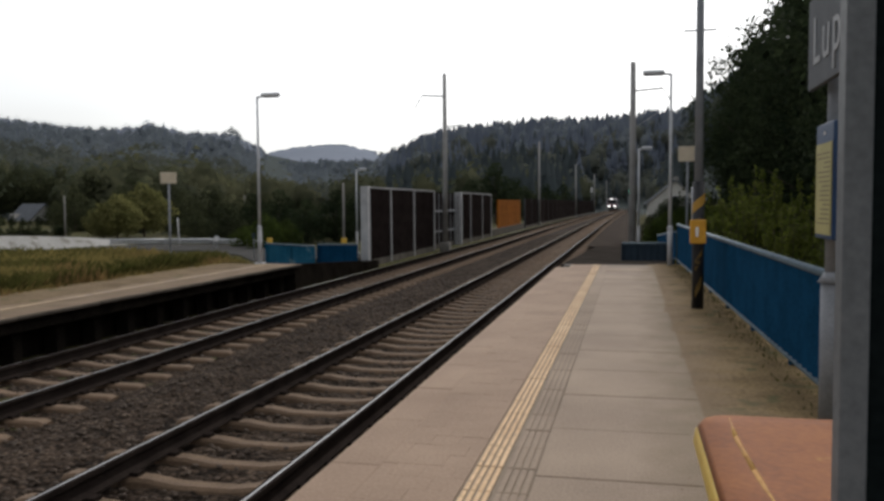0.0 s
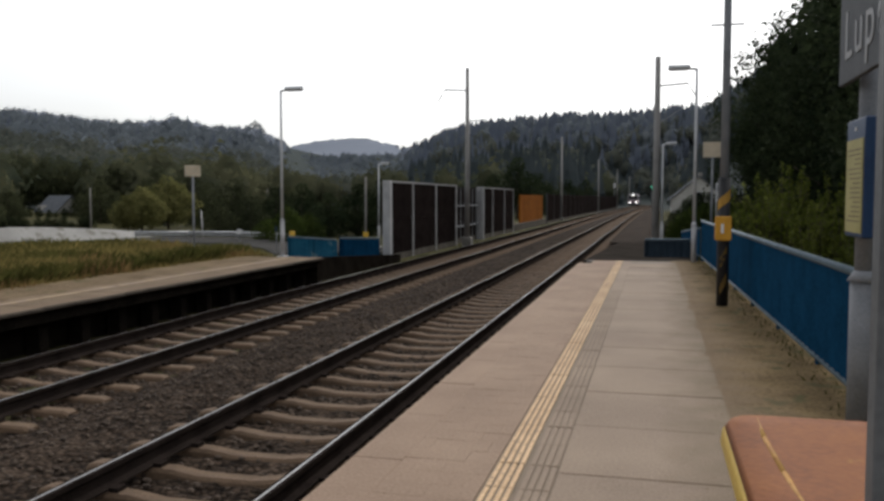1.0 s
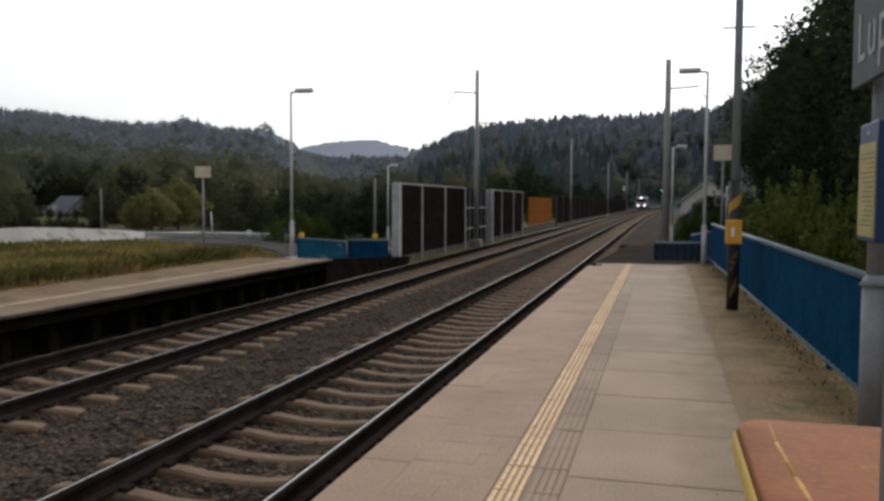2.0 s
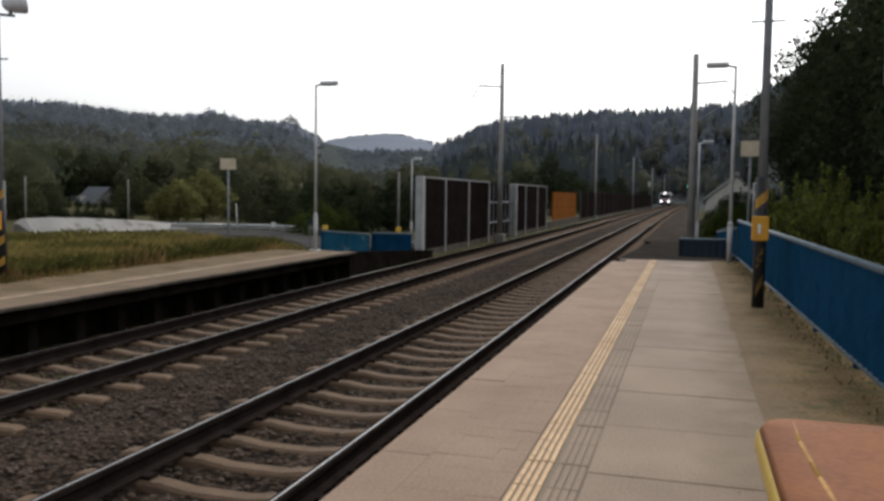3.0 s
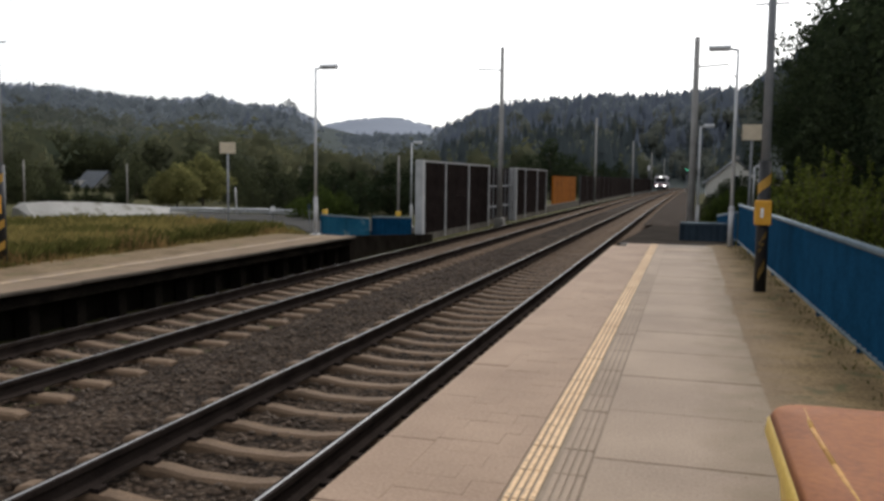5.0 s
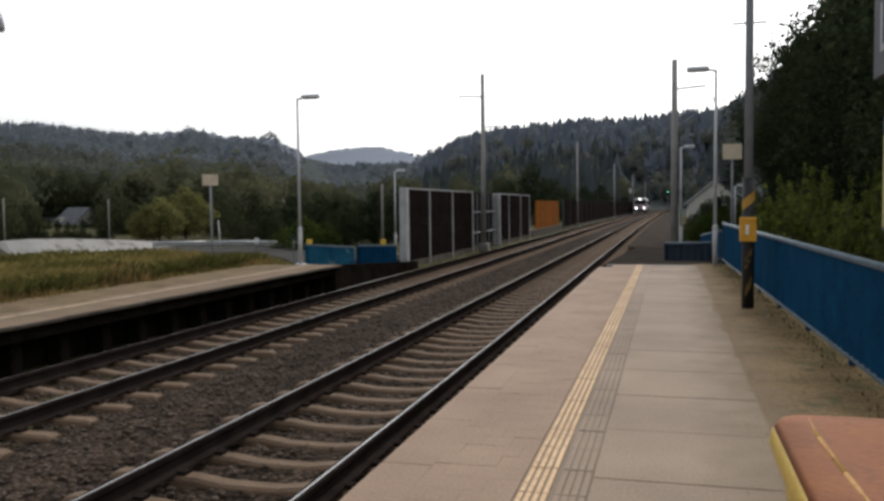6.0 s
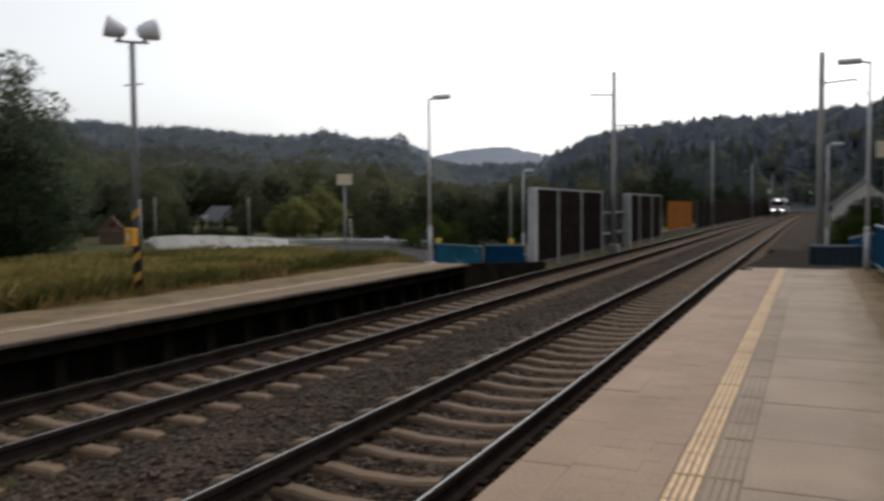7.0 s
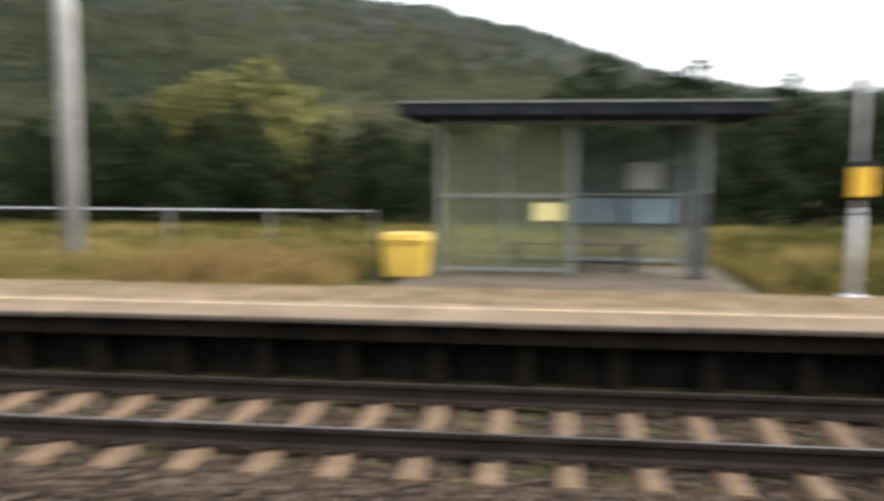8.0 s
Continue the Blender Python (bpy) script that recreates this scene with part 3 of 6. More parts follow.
# ---- platforms ----
def build_near_platform():
    plat = tagged(empty("platform_near", 0, 0, 0), "concrete railway platform with worn paving and a yellow line", "platform", kind="structure")
    y0, y1 = -6.0, 20.75
    part("core", B(-1.38, 0.62, y0, y1 - 0.05, -0.95, -0.075), SHADED_CONCRETE, plat, "concrete side wall, shade darkened into its colour")
    part("end_wall", B(-1.5, 1.45, y1 - 0.05, y1 + 0.1, -0.95, -0.012), CONCRETE, plat)
    rng = random.Random(7)

    def data(name, bm, m):
        me = bpy.data.meshes.new(name)
        bm.to_mesh(me)
        bm.free()
        for k in (m if isinstance(m, tuple) else (m,)):
            me.materials.append(k)
        return me
    kerb = data("kerb_stone", B(-0.15, 0.1492, -0.495, 0.495, -0.13, 0, bevel=0.003), PAVER)
    slab = data("paving_slab", B(-0.508, 0.508, -0.496, 0.496, -0.08, 0, bevel=0.004), SLAB)
    bm = bmesh.new()
    # darker groove floor stands in for the shade between the ribs
    block(bm, -0.078, 0.078, -0.2, 0.2, -0.05, -0.004, mat=1)
    for k in range(4):
        block(bm, -0.073 + k * 0.04, -0.073 + k * 0.04 + 0.026, -0.196, 0.196, -0.004, 0.004, bevel=0.0025)
    tact = data("tactile_tile", bm, (YELLOW_LINE, KERB))
    bm = bmesh.new()
    # groove floor coloured darker here too, as shade beside the ribs
    block(bm, -0.085, 0.085, -0.2, 0.2, -0.05, -0.004, mat=1)
    for k in range(4):
        block(bm, -0.08 + k * 0.042, -0.08 + k * 0.042 + 0.03, -0.197, 0.197, -0.004, 0.003, bevel=0.002)
    ribbed = data("ribbed_tile", bm, (SLAB, KERB))
    y = 5.84 - 11
    while y < y1 - 1:
        c = y + 0.5
        piece("kerb_stone", kerb, plat, -1.475, c, rng.uniform(-0.002, 0.002))
        piece("paving_slab", slab, plat, 0.075, c, rng.uniform(-0.003, 0.003), rng.uniform(-0.003, 0.003))
        y += 1.0
    y = y0
    while y < y1 - 0.3:
        piece("tactile_tile", tact, plat, -0.705, y + 0.2, rng.uniform(-0.002, 0.002), rng.uniform(-0.006, 0.006))
        if -0.5 < y < 14:
            piece("ribbed_tile", ribbed, plat, -0.52, y + 0.2, rng.uniform(-0.002, 0.002))
        y += 0.405
    part("joint_bed", B(-1.325, 0.58, y0, y1 - 0.06, -0.074, -0.008), KERB, plat)
    part("strip", B(-0.605, -0.435, 14.1, y1 - 0.1, -0.05, -0.001), SLAB, plat)
    # small interlocking pavers next to the kerb, three to a row, every other row shifted by half
    def small(name, w):
        return data(name, B(-w / 2 + 0.0007, w / 2 - 0.0007, -0.0993, 0.0993, -0.06, 0, bevel=0.0007), PAVER)
    pw = 0.53 / 3
    full, halved = small("paver", pw), small("paver", pw / 2)
    row, y = 0, 2.6
    while y < y1 - 0.15:
        if row % 2 == 0:
            spots = [(-1.325 + pw * (k + 0.5), full) for k in range(3)]
        else:
            spots = [(-1.325 + pw * 0.25, halved), (-1.325 + pw, full), (-1.325 + 2 * pw, full), (-0.795 - pw * 0.25, halved)]
        for x, me in spots:
            piece("paver", me, plat, x, y, rng.uniform(-0.0012, 0.0012), rng.uniform(-0.005, 0.005))
        row += 1
        y += 0.2
    part("back_strip", B(-1.325, -0.795, y0, 2.49, -0.07, -0.002), PAVER, plat)
    # earthy strip along the fence
    bm = bmesh.new()
    rng2 = np.random.default_rng(3)
    rows = []
    for yy in np.arange(y0, 21.0, 0.08):
        rows.append([bm.verts.new((xx, yy, (0.012 * min(1, (xx - 0.5) / 0.2) - 0.008) + 0.012 * noise.noise((xx * 2.2, yy * 1.6, 0)) + 0.007 * noise.noise((xx * 9, yy * 7, 4)) + rng2.uniform(-0.002, 0.002))) for xx in np.concatenate([np.arange(0.46, 0.8, 0.05), np.arange(0.86, 2.3, 0.14)])])
    for a, b in zip(rows, rows[1:]):
        for k in range(len(a) - 1):
            bm.faces.new((a[k], a[k + 1], b[k + 1], b[k]))
    part("earth_strip", bm, DIRT, plat, "bare trodden earth with moss")
    crumbs = np.random.default_rng(8)
    n = 450
    cx, cy = 0.66 - np.abs(crumbs.normal(0, 0.13, n)), crumbs.uniform(1.0, 20.6, n)
    cs = crumbs.uniform(0.004, 0.011, n)
    q = [(-1, -0.6, 0), (0.2, -1, 0), (1, 0.3, 0), (-0.3, 0.9, 0), (0, 0, 0.35)]
    m = turn_z(crumbs.uniform(0, 6.3, n)) * cs[:, None, None]
    bits = scatter("earth_crumbs", q, [(0, 1, 4), (1, 2, 4), (2, 3, 4), (3, 0, 4)], (m, np.stack([cx, cy, 0 * cx + 0.0035], 1)), DIRT)
    bits.parent = plat
    bits["kind"] = "stuff"
    part("fill", B(0.625, 2.3, y0, 20.7, -0.95, -0.08), SHADED_CONCRETE, plat)
    return plat


def build_far_platform():
    plat = tagged(empty("platform_far", 0, 0, PF), "opposite concrete platform with a hollow edge, its shade painted dark", "platform", kind="structure")
    y0, y1 = -14.0, 21.9
    rng = random.Random(9)
    bm = B(-0.4, 0.33, -0.498, 0.498, -0.06, 0, bevel=0.01)
    # darker strip along the slab's track side
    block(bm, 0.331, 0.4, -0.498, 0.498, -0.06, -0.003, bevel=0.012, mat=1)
    me = bpy.data.meshes.new("edge_slab")
    bm.to_mesh(me)
    bm.free()
    me.materials.append(FAR_KERB)
    me.materials.append(DARK_EDGE)
    # supports coloured nearly black for the shade below the edge slabs
    bm = B(-0.11, 0.16, -0.1, 0.1, -0.85, -0.13, bevel=0.01)
    pm = bpy.data.meshes.new("support_block")
    bm.to_mesh(pm)
    bm.free()
    pm.materials.append(SHADED_CONCRETE)
    y = y0
    while y < y1 - 0.5:
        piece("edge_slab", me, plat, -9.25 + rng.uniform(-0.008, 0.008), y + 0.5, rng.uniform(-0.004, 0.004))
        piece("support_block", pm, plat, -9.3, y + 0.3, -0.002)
        y += 1.0
    part("beam", B(-9.4, -8.98, y0, y1, -0.26, -0.062), SHADED_CONCRETE, plat)
    part("back_wall", B(-11.2, -9.5, y0, y1, -0.85, -0.14), SHADED_CONCRETE, plat)
    part("surface", B(-10.1, -9.655, y0, y1 - 0.02, -0.138, -0.003), FAR_KERB, plat, "weathered concrete surface")
    bm = bmesh.new()
    rows = [[bm.verts.new((xx, yy, -0.009 + 0.012 * min(1, (-9.9 - xx) / 0.3) + 0.012 * noise.noise((xx * 2.2, yy * 1.3, 2)) + 0.006 * noise.noise((xx * 8, yy * 6, 1))))
             for xx in np.arange(-9.9, -11.5, -0.1)] for yy in np.arange(y0, y1 - 0.02, 0.14)]
    for ra, rb in zip(rows, rows[1:]):
        for k in range(len(ra) - 1):
            bm.faces.new((ra[k], rb[k], rb[k + 1], ra[k + 1]))
    part("earth_strip", bm, FAR_EARTH, plat, "brown trodden earth at the platform's back")
    part("bed", B(-11.35, -10.105, y0, y1 - 0.02, -0.138, -0.03), SHADED_CONCRETE, plat)
    part("apron", B(-14.6, -11.36, -1.6, 3.3, -0.2, -0.006), APRON, plat, "grey paving under the shelter")
    bm = bmesh.new()
    y = y0
    while y < y1 - 0.5:
        block(bm, -9.82, -9.68, y + 0.02, y + 0.96, -0.01, 0.001)
        y += 1.0
    part("line", bm, FAINT_LINE, plat, "worn yellow safety line")
    part("end_wall", B(-11.3, -9.0, y1 - 0.02, y1 + 0.12, -0.85, -0.01), SHADED_CONCRETE, plat)
    return plat


# ---- fences and walls ----
def build_fence(name, p0, p1, z0, z1, label, panel=2.0, mat=None):
    """Sheet-metal railing: posts, ribbed panels, a cap rail and a bottom rail."""
    p0, p1 = Vector(p0), Vector(p1)
    d = p1 - p0
    length = d.length
    f = tagged(empty(name, p0.x, p0.y, z0, math.degrees(math.atan2(d.y, d.x))), label, "fence")
    slope = (p1.z - p0.z)
    n = max(1, round(length / panel))
    w = length / n
    h = z1 - z0
    for i in range(n):
        a, b = i * w, (i + 1) * w
        za = slope * (a + b) / 2 / length
        bm = bmesh.new()
        k = max(4, int(w / 0.09))
        lo, hi = [], []
        for j in range(k + 1):
            xx = a + w * j / k
            off = 0.012 if j % 2 else -0.012
            zz = slope * xx / length
            lo.append((bm.verts.new((xx, off, 0.13 + zz)), bm.verts.new((xx, off + 0.004, 0.13 + zz))))
            hi.append((bm.verts.new((xx, off, h - 0.05 + zz)), bm.verts.new((xx, off + 0.004, h - 0.05 + zz))))
        for j in range(k):
            bm.faces.new((lo[j][0], lo[j + 1][0], hi[j + 1][0], hi[j][0]))
            bm.faces.new((lo[j][1], hi[j][1], hi[j + 1][1], lo[j + 1][1]))
            bm.faces.new((hi[j][0], hi[j + 1][0], hi[j + 1][1], hi[j][1]))
        bmesh.ops.recalc_face_normals(bm, faces=bm.faces)
        part("panel", bm, mat or BLUE, f)
        zz = slope * a / length
        part("post", B(a - 0.025, a + 0.025, -0.08, -0.03, -0.25 + zz, h - 0.03 + zz, bevel=0.004), mat or BLUE, f)
    part("post", B(length - 0.025, length + 0.025, -0.08, -0.03, -0.25 + slope, h - 0.03 + slope, bevel=0.004), mat or BLUE, f)
    part("cap_rail", tube(bmesh.new(), (0, 0.0, h - 0.02), (length, 0.0, h - 0.02 + slope), 0.033, n=10), TOP_RAIL, f, "weathered grey blue cap rail")
    bm = bmesh.new()
    tube(bm, (0, 0.0, 0.11), (length, 0.0, 0.11 + slope), 0.022, n=6)
    part("bottom_rail", bm, TOP_RAIL, f)
    return f


def build_noise_wall():
    x = -10.0
    wall = tagged(empty("noise_barrier", x, 0, -0.95), "tall dark brown noise barrier with grey posts", "wall")

    def panels(x0, y0, x1, y1, top, rows, mat, boards=0):
        d = Vector((x1 - x0, y1 - y0, 0))
        ang = math.atan2(d.y, d.x)
        for r in range(rows):
            z0, z1 = 0.25 + (top - 0.25) * r / rows, 0.25 + (top - 0.25) * (r + 1) / rows
            bm = bmesh.new()
            if boards:
                bm.free()
                k = int(d.length / 0.3)
                for j in range(k):
                    o = part("board", B(d.length * j / k + 0.01, d.length * (j + 1) / k - 0.01, -0.05 - 0.015 * (j % 2), 0.05, z0, z1 - 0.01), mat, wall)
                    o.location, o.rotation_euler = (x0, y0, 0), (0, 0, ang)
                continue
            else:
                k = max(2, int((z1 - z0) / 0.13))
                st = (z1 - 0.012 - z0) / k
                out = [(0.06, z0)]
                for j in range(k):
                    za = z0 + st * j
                    out += [(-0.06, za), (-0.06, za + st * 0.3), (-0.066, za + st * 0.38), (-0.066, za + st * 0.95)]
                out += [(-0.06, z1 - 0.012), (0.06, z1 - 0.012)]
                prism(bm, out, 0, d.length)
            o = part("panel", bm, mat, wall)
            o.location, o.rotation_euler = (x0, y0, 0), (0, 0, ang)
        o = part("plinth", B(0, d.length, -0.09, 0.09, -0.3, 0.245), PLINTH, wall)
        o.location, o.rotation_euler = (x0, y0, 0), (0, 0, ang)

    def post(px, py, top, w=0.2):
        part("post", B(px - w / 2, px + w / 2 + 0.03, py - w * 0.36, py + w * 0.36, -0.3, top, bevel=0.012), BARRIER_POST, wall, "pale grey post")
    tops = 3.12
    ys = [31.35, 34.55, 38.45, 42.6]
    for a, b in zip(ys, ys[1:]):
        panels(0.02, a + 0.1, 0.02, b - 0.1, tops - 0.04, 2, DARK_PANEL)
    for y in ys[1:]:
        post(0, y, tops, 0.16)
    part("end_post", B(-0.14, 0.16, 31.1, 31.42, -0.3, tops + 0.02, bevel=0.015), BARRIER_POST, wall, "thick pale concrete end post")
    part("cap", B(-0.07, 0.1, 31.45, 42.6, tops - 0.035, tops + 0.015), BARRIER_POST, wall, "pale top strip")
    part("cap", B(-0.07, 0.1, 49.5, 60.8, tops - 0.045, tops + 0.005), BARRIER_POST, wall, "pale top strip")
    # recess round the mast
    panels(-0.02, 42.7, -0.32, 42.7, tops - 0.04, 2, DARK_PANEL)
    panels(-0.32, 42.85, -0.32, 49.3, tops - 0.04, 2, DARK_PANEL)
    panels(-0.32, 49.35, -0.02, 49.35, tops - 0.04, 2, DARK_PANEL)
    for y in (42.8, 49.25):
        post(-0.14, y, tops, 0.14)
    for z in (0.95, 2.05):
        part("cross_rail", B(-0.14, -0.07, 42.8, 49.3, z - 0.04, z + 0.04), GREY_PAINT, wall)
    for k in range(6):
        part("bar", B(-0.13, -0.09, 43.5 + 1.0 * k, 43.55 + 1.0 * k, 0.3, tops - 0.1), GREY_PAINT, wall)
    ys = [49.45, 52.75, 57.1, 60.85]
    for a, b in zip(ys, ys[1:]):
        panels(0.02, a + 0.1, 0.02, b - 0.1, tops - 0.05, 2, DARK_PANEL)
    post(0, 49.45, tops, 0.3)
    for y in ys[1:]:
        post(0, y, tops, 0.16)
    # orange stretch
    panels(-0.2, 65.6, -0.2, 72.4, 2.75, 1, ORANGE_PANEL, boards=1)
    panels(-0.2, 72.5, -0.2, 79.4, 2.75, 1, ORANGE_PANEL, boards=1)
    part("low_wall", B(-0.35, 0.05, 60.95, 80.5, -0.3, 0.5), PLINTH, wall, "low concrete wall")
    # dark stretch towards the distance
    y, prev = 80.6, None
    while y < 210:
        bx = bend(y)
        if prev is not None:
            panels(prev[0], prev[1] + 0.1, bx, y - 0.1, 2.85, 1, DARK_PANEL)
        part("post", B(bx - 0.06, bx + 0.075, y - 0.05, y + 0.05, -0.3, 2.92, bevel=0.01), DARK_FRAME, wall, "dark steel post")
        prev = (bx, y)
        y += 5.5
    return wall


# ---- poles, lamps, masts ----
def build_lamp(x, y, z, h, side, arm, label, thick=1.0):
    lamp = tagged(empty("street_lamp", x, y, z), label, "lamp", "platform lamps")
    part("base_tube", T((0, 0, 0), (0, 0, thick), 0.06, 0.06, n=14), BARRIER_POST, lamp)
    part("collar", tube(bmesh.new(), (0, 0, thick), (0, 0, thick + 0.07), 0.072, 0.04, n=14), LAMP_PAINT, lamp)
    bm = T((0, 0, thick + 0.05), (0, 0, h), 0.04, 0.032, n=12)
    part("pole", bm, LAMP_PAINT, lamp, "slim pale grey pole")
    part("foot", B(-0.13, 0.13, -0.13, 0.13, 0.0, 0.025, bevel=0.006), LAMP_PAINT, lamp)
    part("arm", T((0, 0, h - 0.02), (side * arm * 0.45, 0, h + 0.02), 0.03, n=8), LAMP_PAINT, lamp)
    bm = bmesh.new()
    prof = [(-0.1, 0), (-0.07, -0.05), (0.07, -0.05), (0.1, 0), (0.06, 0.06), (-0.06, 0.06)]
    xa, xb = sorted((side * arm * 0.25, side * arm * 1.05))
    prism(bm, prof, xa, xb)
    head = part("head", bm, LAMP_PAINT, lamp, "long flat luminaire")
    head.location.z = h + 0.03
    d = part("diffuser", B(xa + 0.04, xb - 0.04, -0.06, 0.06, h - 0.035, h - 0.022), LENS, lamp)
    return lamp


def stripes(parent, r, z0, z1, n, mat, wide=2.8):
    """Slanted yellow bands on a black tube."""
    bm = bmesh.new()
    step = (z1 - z0) / n
    seg = 14
    for i in range(n):
        lo, hi = [], []
        for k in range(seg // 2 + 1):
            a = -math.pi / 2 - wide / 2 + wide * k / (seg // 2)
            z = z0 + i * step + 0.09 * k / (seg // 2) * 2
            lo.append(bm.verts.new((r * math.cos(a), r * math.sin(a), z)))
            hi.append(bm.verts.new((r * math.cos(a), r * math.sin(a), z + min(0.14, step * 0.42))))
        for k in range(len(lo) - 1):
            bm.faces.new((lo[k], lo[k + 1], hi[k + 1], hi[k]))
    return part("stripe", bm, mat, parent, "slanted yellow warning bands")


def build_info_pole(x, y, z, top, horns, label):
    pole = tagged(empty("loudspeaker_pole", x, y, z), label, "pole", "loudspeaker poles")
    part("tube", T((0, 0, 1.75), (0, 0, top), 0.06, 0.05, n=14), GREY_PAINT, pole, "grey steel tube")
    part("striped_tube", T((0, 0, 0), (0, 0, 1.78), 0.082, n=14), BLACK, pole, "black tube with yellow bands")
    stripes(pole, 0.0845, 0.15, 0.9, 2, STRIPE if horns else WORN_STRIPE, 2.8 if horns else 1.1)
    stripes(pole, 0.0845, 1.32, 1.72, 1, STRIPE)
    box = part("box", B(-0.12, 0.09, -0.2, -0.07, 0.92, 1.25, bevel=0.012), BOX_ORANGE, pole, "small orange-yellow call box")
    part("label_plate", B(-0.05, -0.012, -0.206, -0.201, 1.02, 1.15), WHITE_PAINT, box)
    part("cross_bar", T((-0.22, 0, 3.87), (0.22, 0, 3.87), 0.014, n=6), GREY_PAINT, pole)
    if horns:
        part("horn_bar", T((-0.2, -0.21, top + 0.02), (0.2, 0.21, top + 0.02), 0.025, n=8), GREY_PAINT, pole)
        for s, yaw in ((-1, -38), (1, 142)):
            bm = bmesh.new()
            secs = [(0.0, 0.07), (0.04, 0.12), (0.12, 0.135), (0.15, 0.165), (0.26, 0.185), (0.34, 0.2), (0.365, 0.19)]
            rings = [[bm.verts.new((r * math.cos(k * math.pi / 9), -a, r * math.sin(k * math.pi / 9))) for k in range(18)] for a, r in secs + [(0.36, 0.17), (0.2, 0.07), (0.1, 0.03)]]
            for ra, rb in zip(rings, rings[1:]):
                for k in range(18):
                    bm.faces.new((ra[k], ra[(k + 1) % 18], rb[(k + 1) % 18], rb[k])).smooth = True
            bm.faces.new(rings[0])
            bm.faces.new(rings[-1])
            bmesh.ops.recalc_face_normals(bm, faces=bm.faces)
            h = part("horn", bm, HORN, pole, "grey horn loudspeaker")
            h.location = (s * 0.065, s * 0.07, top + 0.2)
            h.rotation_euler = (radians(-14), 0, radians(yaw))
            part("bracket", B(s * 0.15 - 0.025, s * 0.15 + 0.025, s * 0.16 - 0.025, s * 0.16 + 0.025, top, top + 0.1), GREY_PAINT, pole)
    return pole


def build_mast(x, y, z, h, side, label, r=0.2, arm=True, back=False):
    mast = tagged(empty("catenary_mast", x, y, z), label, "mast", "catenary masts")
    part("shaft", T((0, 0, -0.2), (0, 0, h), r, r * 0.72, n=14), MAST, mast)
    part("footing", B(-1.9 * r, 1.9 * r, -1.9 * r, 1.9 * r, -0.6, 0.16, bevel=0.04), CONCRETE, mast, "concrete footing block")
    if arm:
        part("bracket", T((0, 0, h - 1.15), (side * 1.15, -0.2, h - 1.1), 0.04, n=8), ZINC, mast)
        part("strut", T((side * 1.15, -0.2, h - 1.1), (side * 1.5, -0.2, h - 1.7), 0.025, n=6), ZINC, mast)
        part("stay", T((side * 0.1, 0, h - 2.6), (side * 1.5, -0.2, h - 1.7), 0.01, n=6), ZINC, mast)
    if back:
        part("arm_back", T((0, 0, h - 2.7), (-side * 1.0, 0.1, h - 2.65), 0.03, n=6), ZINC, mast)
    return mast


def lettering(text, size, parent, m, mat, label="", side="CENTER"):
    cu = bpy.data.curves.new("lettering", "FONT")
    cu.body, cu.size, cu.extrude, cu.align_x, cu.align_y = text, size, 0.002, side, "CENTER" if side == "CENTER" else "BOTTOM_BASELINE"
    cu.space_character = 1.22 if side == "LEFT" else 1.0
    cu.materials.append(mat)
    ob = new("lettering", cu)
    ob.parent = parent
    ob.matrix_basis = m
    if label:
        ob["label"] = label
    return ob


def build_board(x, y, z, ground, w, h, rz, label):
    """Small blank board on a thin post."""
    b = tagged(empty("sign_post", x, y, ground, rz), label, "sign", "blank sign boards")
    part("post", T((0, 0.03, 0), (0, 0.03, z - ground + h * 0.4), 0.03, n=8), GREY_PAINT, b)
    part("board", B(-w / 2, w / 2, -0.02, 0.0, z - ground - h / 2, z - ground + h / 2, bevel=0.005), CREAM, b, "plain cream board")
    for s in (-0.3, 0.3):
        part("clamp", B(-0.05, 0.05, 0.0, 0.06, z - ground + s * h - 0.015, z - ground + s * h + 0.015), ZINC, b)
    return b


def build_near_name_sign():
    s = tagged(empty("station_sign", 1.41, 6.36, 0), "grey station name board on a thick grey pole", "sign")
    part("sleeve", T((0, 0, 0), (0, 0, 0.95), 0.085, n=16), GREY_PAINT, s, "thick grey base sleeve")
    part("sleeve_cap", tube(bmesh.new(), (0, 0, 0.95), (0, 0, 1.02), 0.105, 0.06, n=16), GREY_PAINT, s)
    part("pole", T((0, 0, 1.0), (0, 0, 3.1), 0.06, n=14), GREY_PAINT, s)
    part("pole", T((-0.02, -0.75, 2.25), (-0.02, -0.75, 3.1), 0.05, n=12), GREY_PAINT, s)
    bd = part("board", B(-0.15, -0.11, -1.75, 0.19, 2.25, 2.86, bevel=0.006), BOARD_GREY, s, "dark grey name board")
    lettering("Lupěné", 0.45, s, pose(-0.155, 0.02, 2.4, 90, 0, -90), LETTER, "pale raised letters", "LEFT")
    part("bracket", T((-0.11, 0, 2.36), (0, 0, 2.3), 0.02, n=6), GREY_PAINT, s)
    case = part("timetable_case", B(-0.115, -0.055, -0.44, 0.05, 1.25, 2.0, bevel=0.008), BLUE_DARK, s, "blue timetable case")
    part("timetable_sheet", B(-0.122, -0.1155, -0.41, 0.02, 1.28, 1.87), PAPER, case, "yellow printed timetable sheet")
    part("lock", B(-0.122, -0.1155, -0.22, -0.19, 1.925, 1.945), WHITE_PAINT, case)
    bm = bmesh.new()
    rng = random.Random(2)
    for i in range(16):
        z = 1.8 - i * 0.03
        block(bm, -0.1235, -0.1225, -0.38, -0.38 + rng.uniform(0.15, 0.36), z, z + 0.006)
    part("print_lines", bm, WOOD, case)
    return s


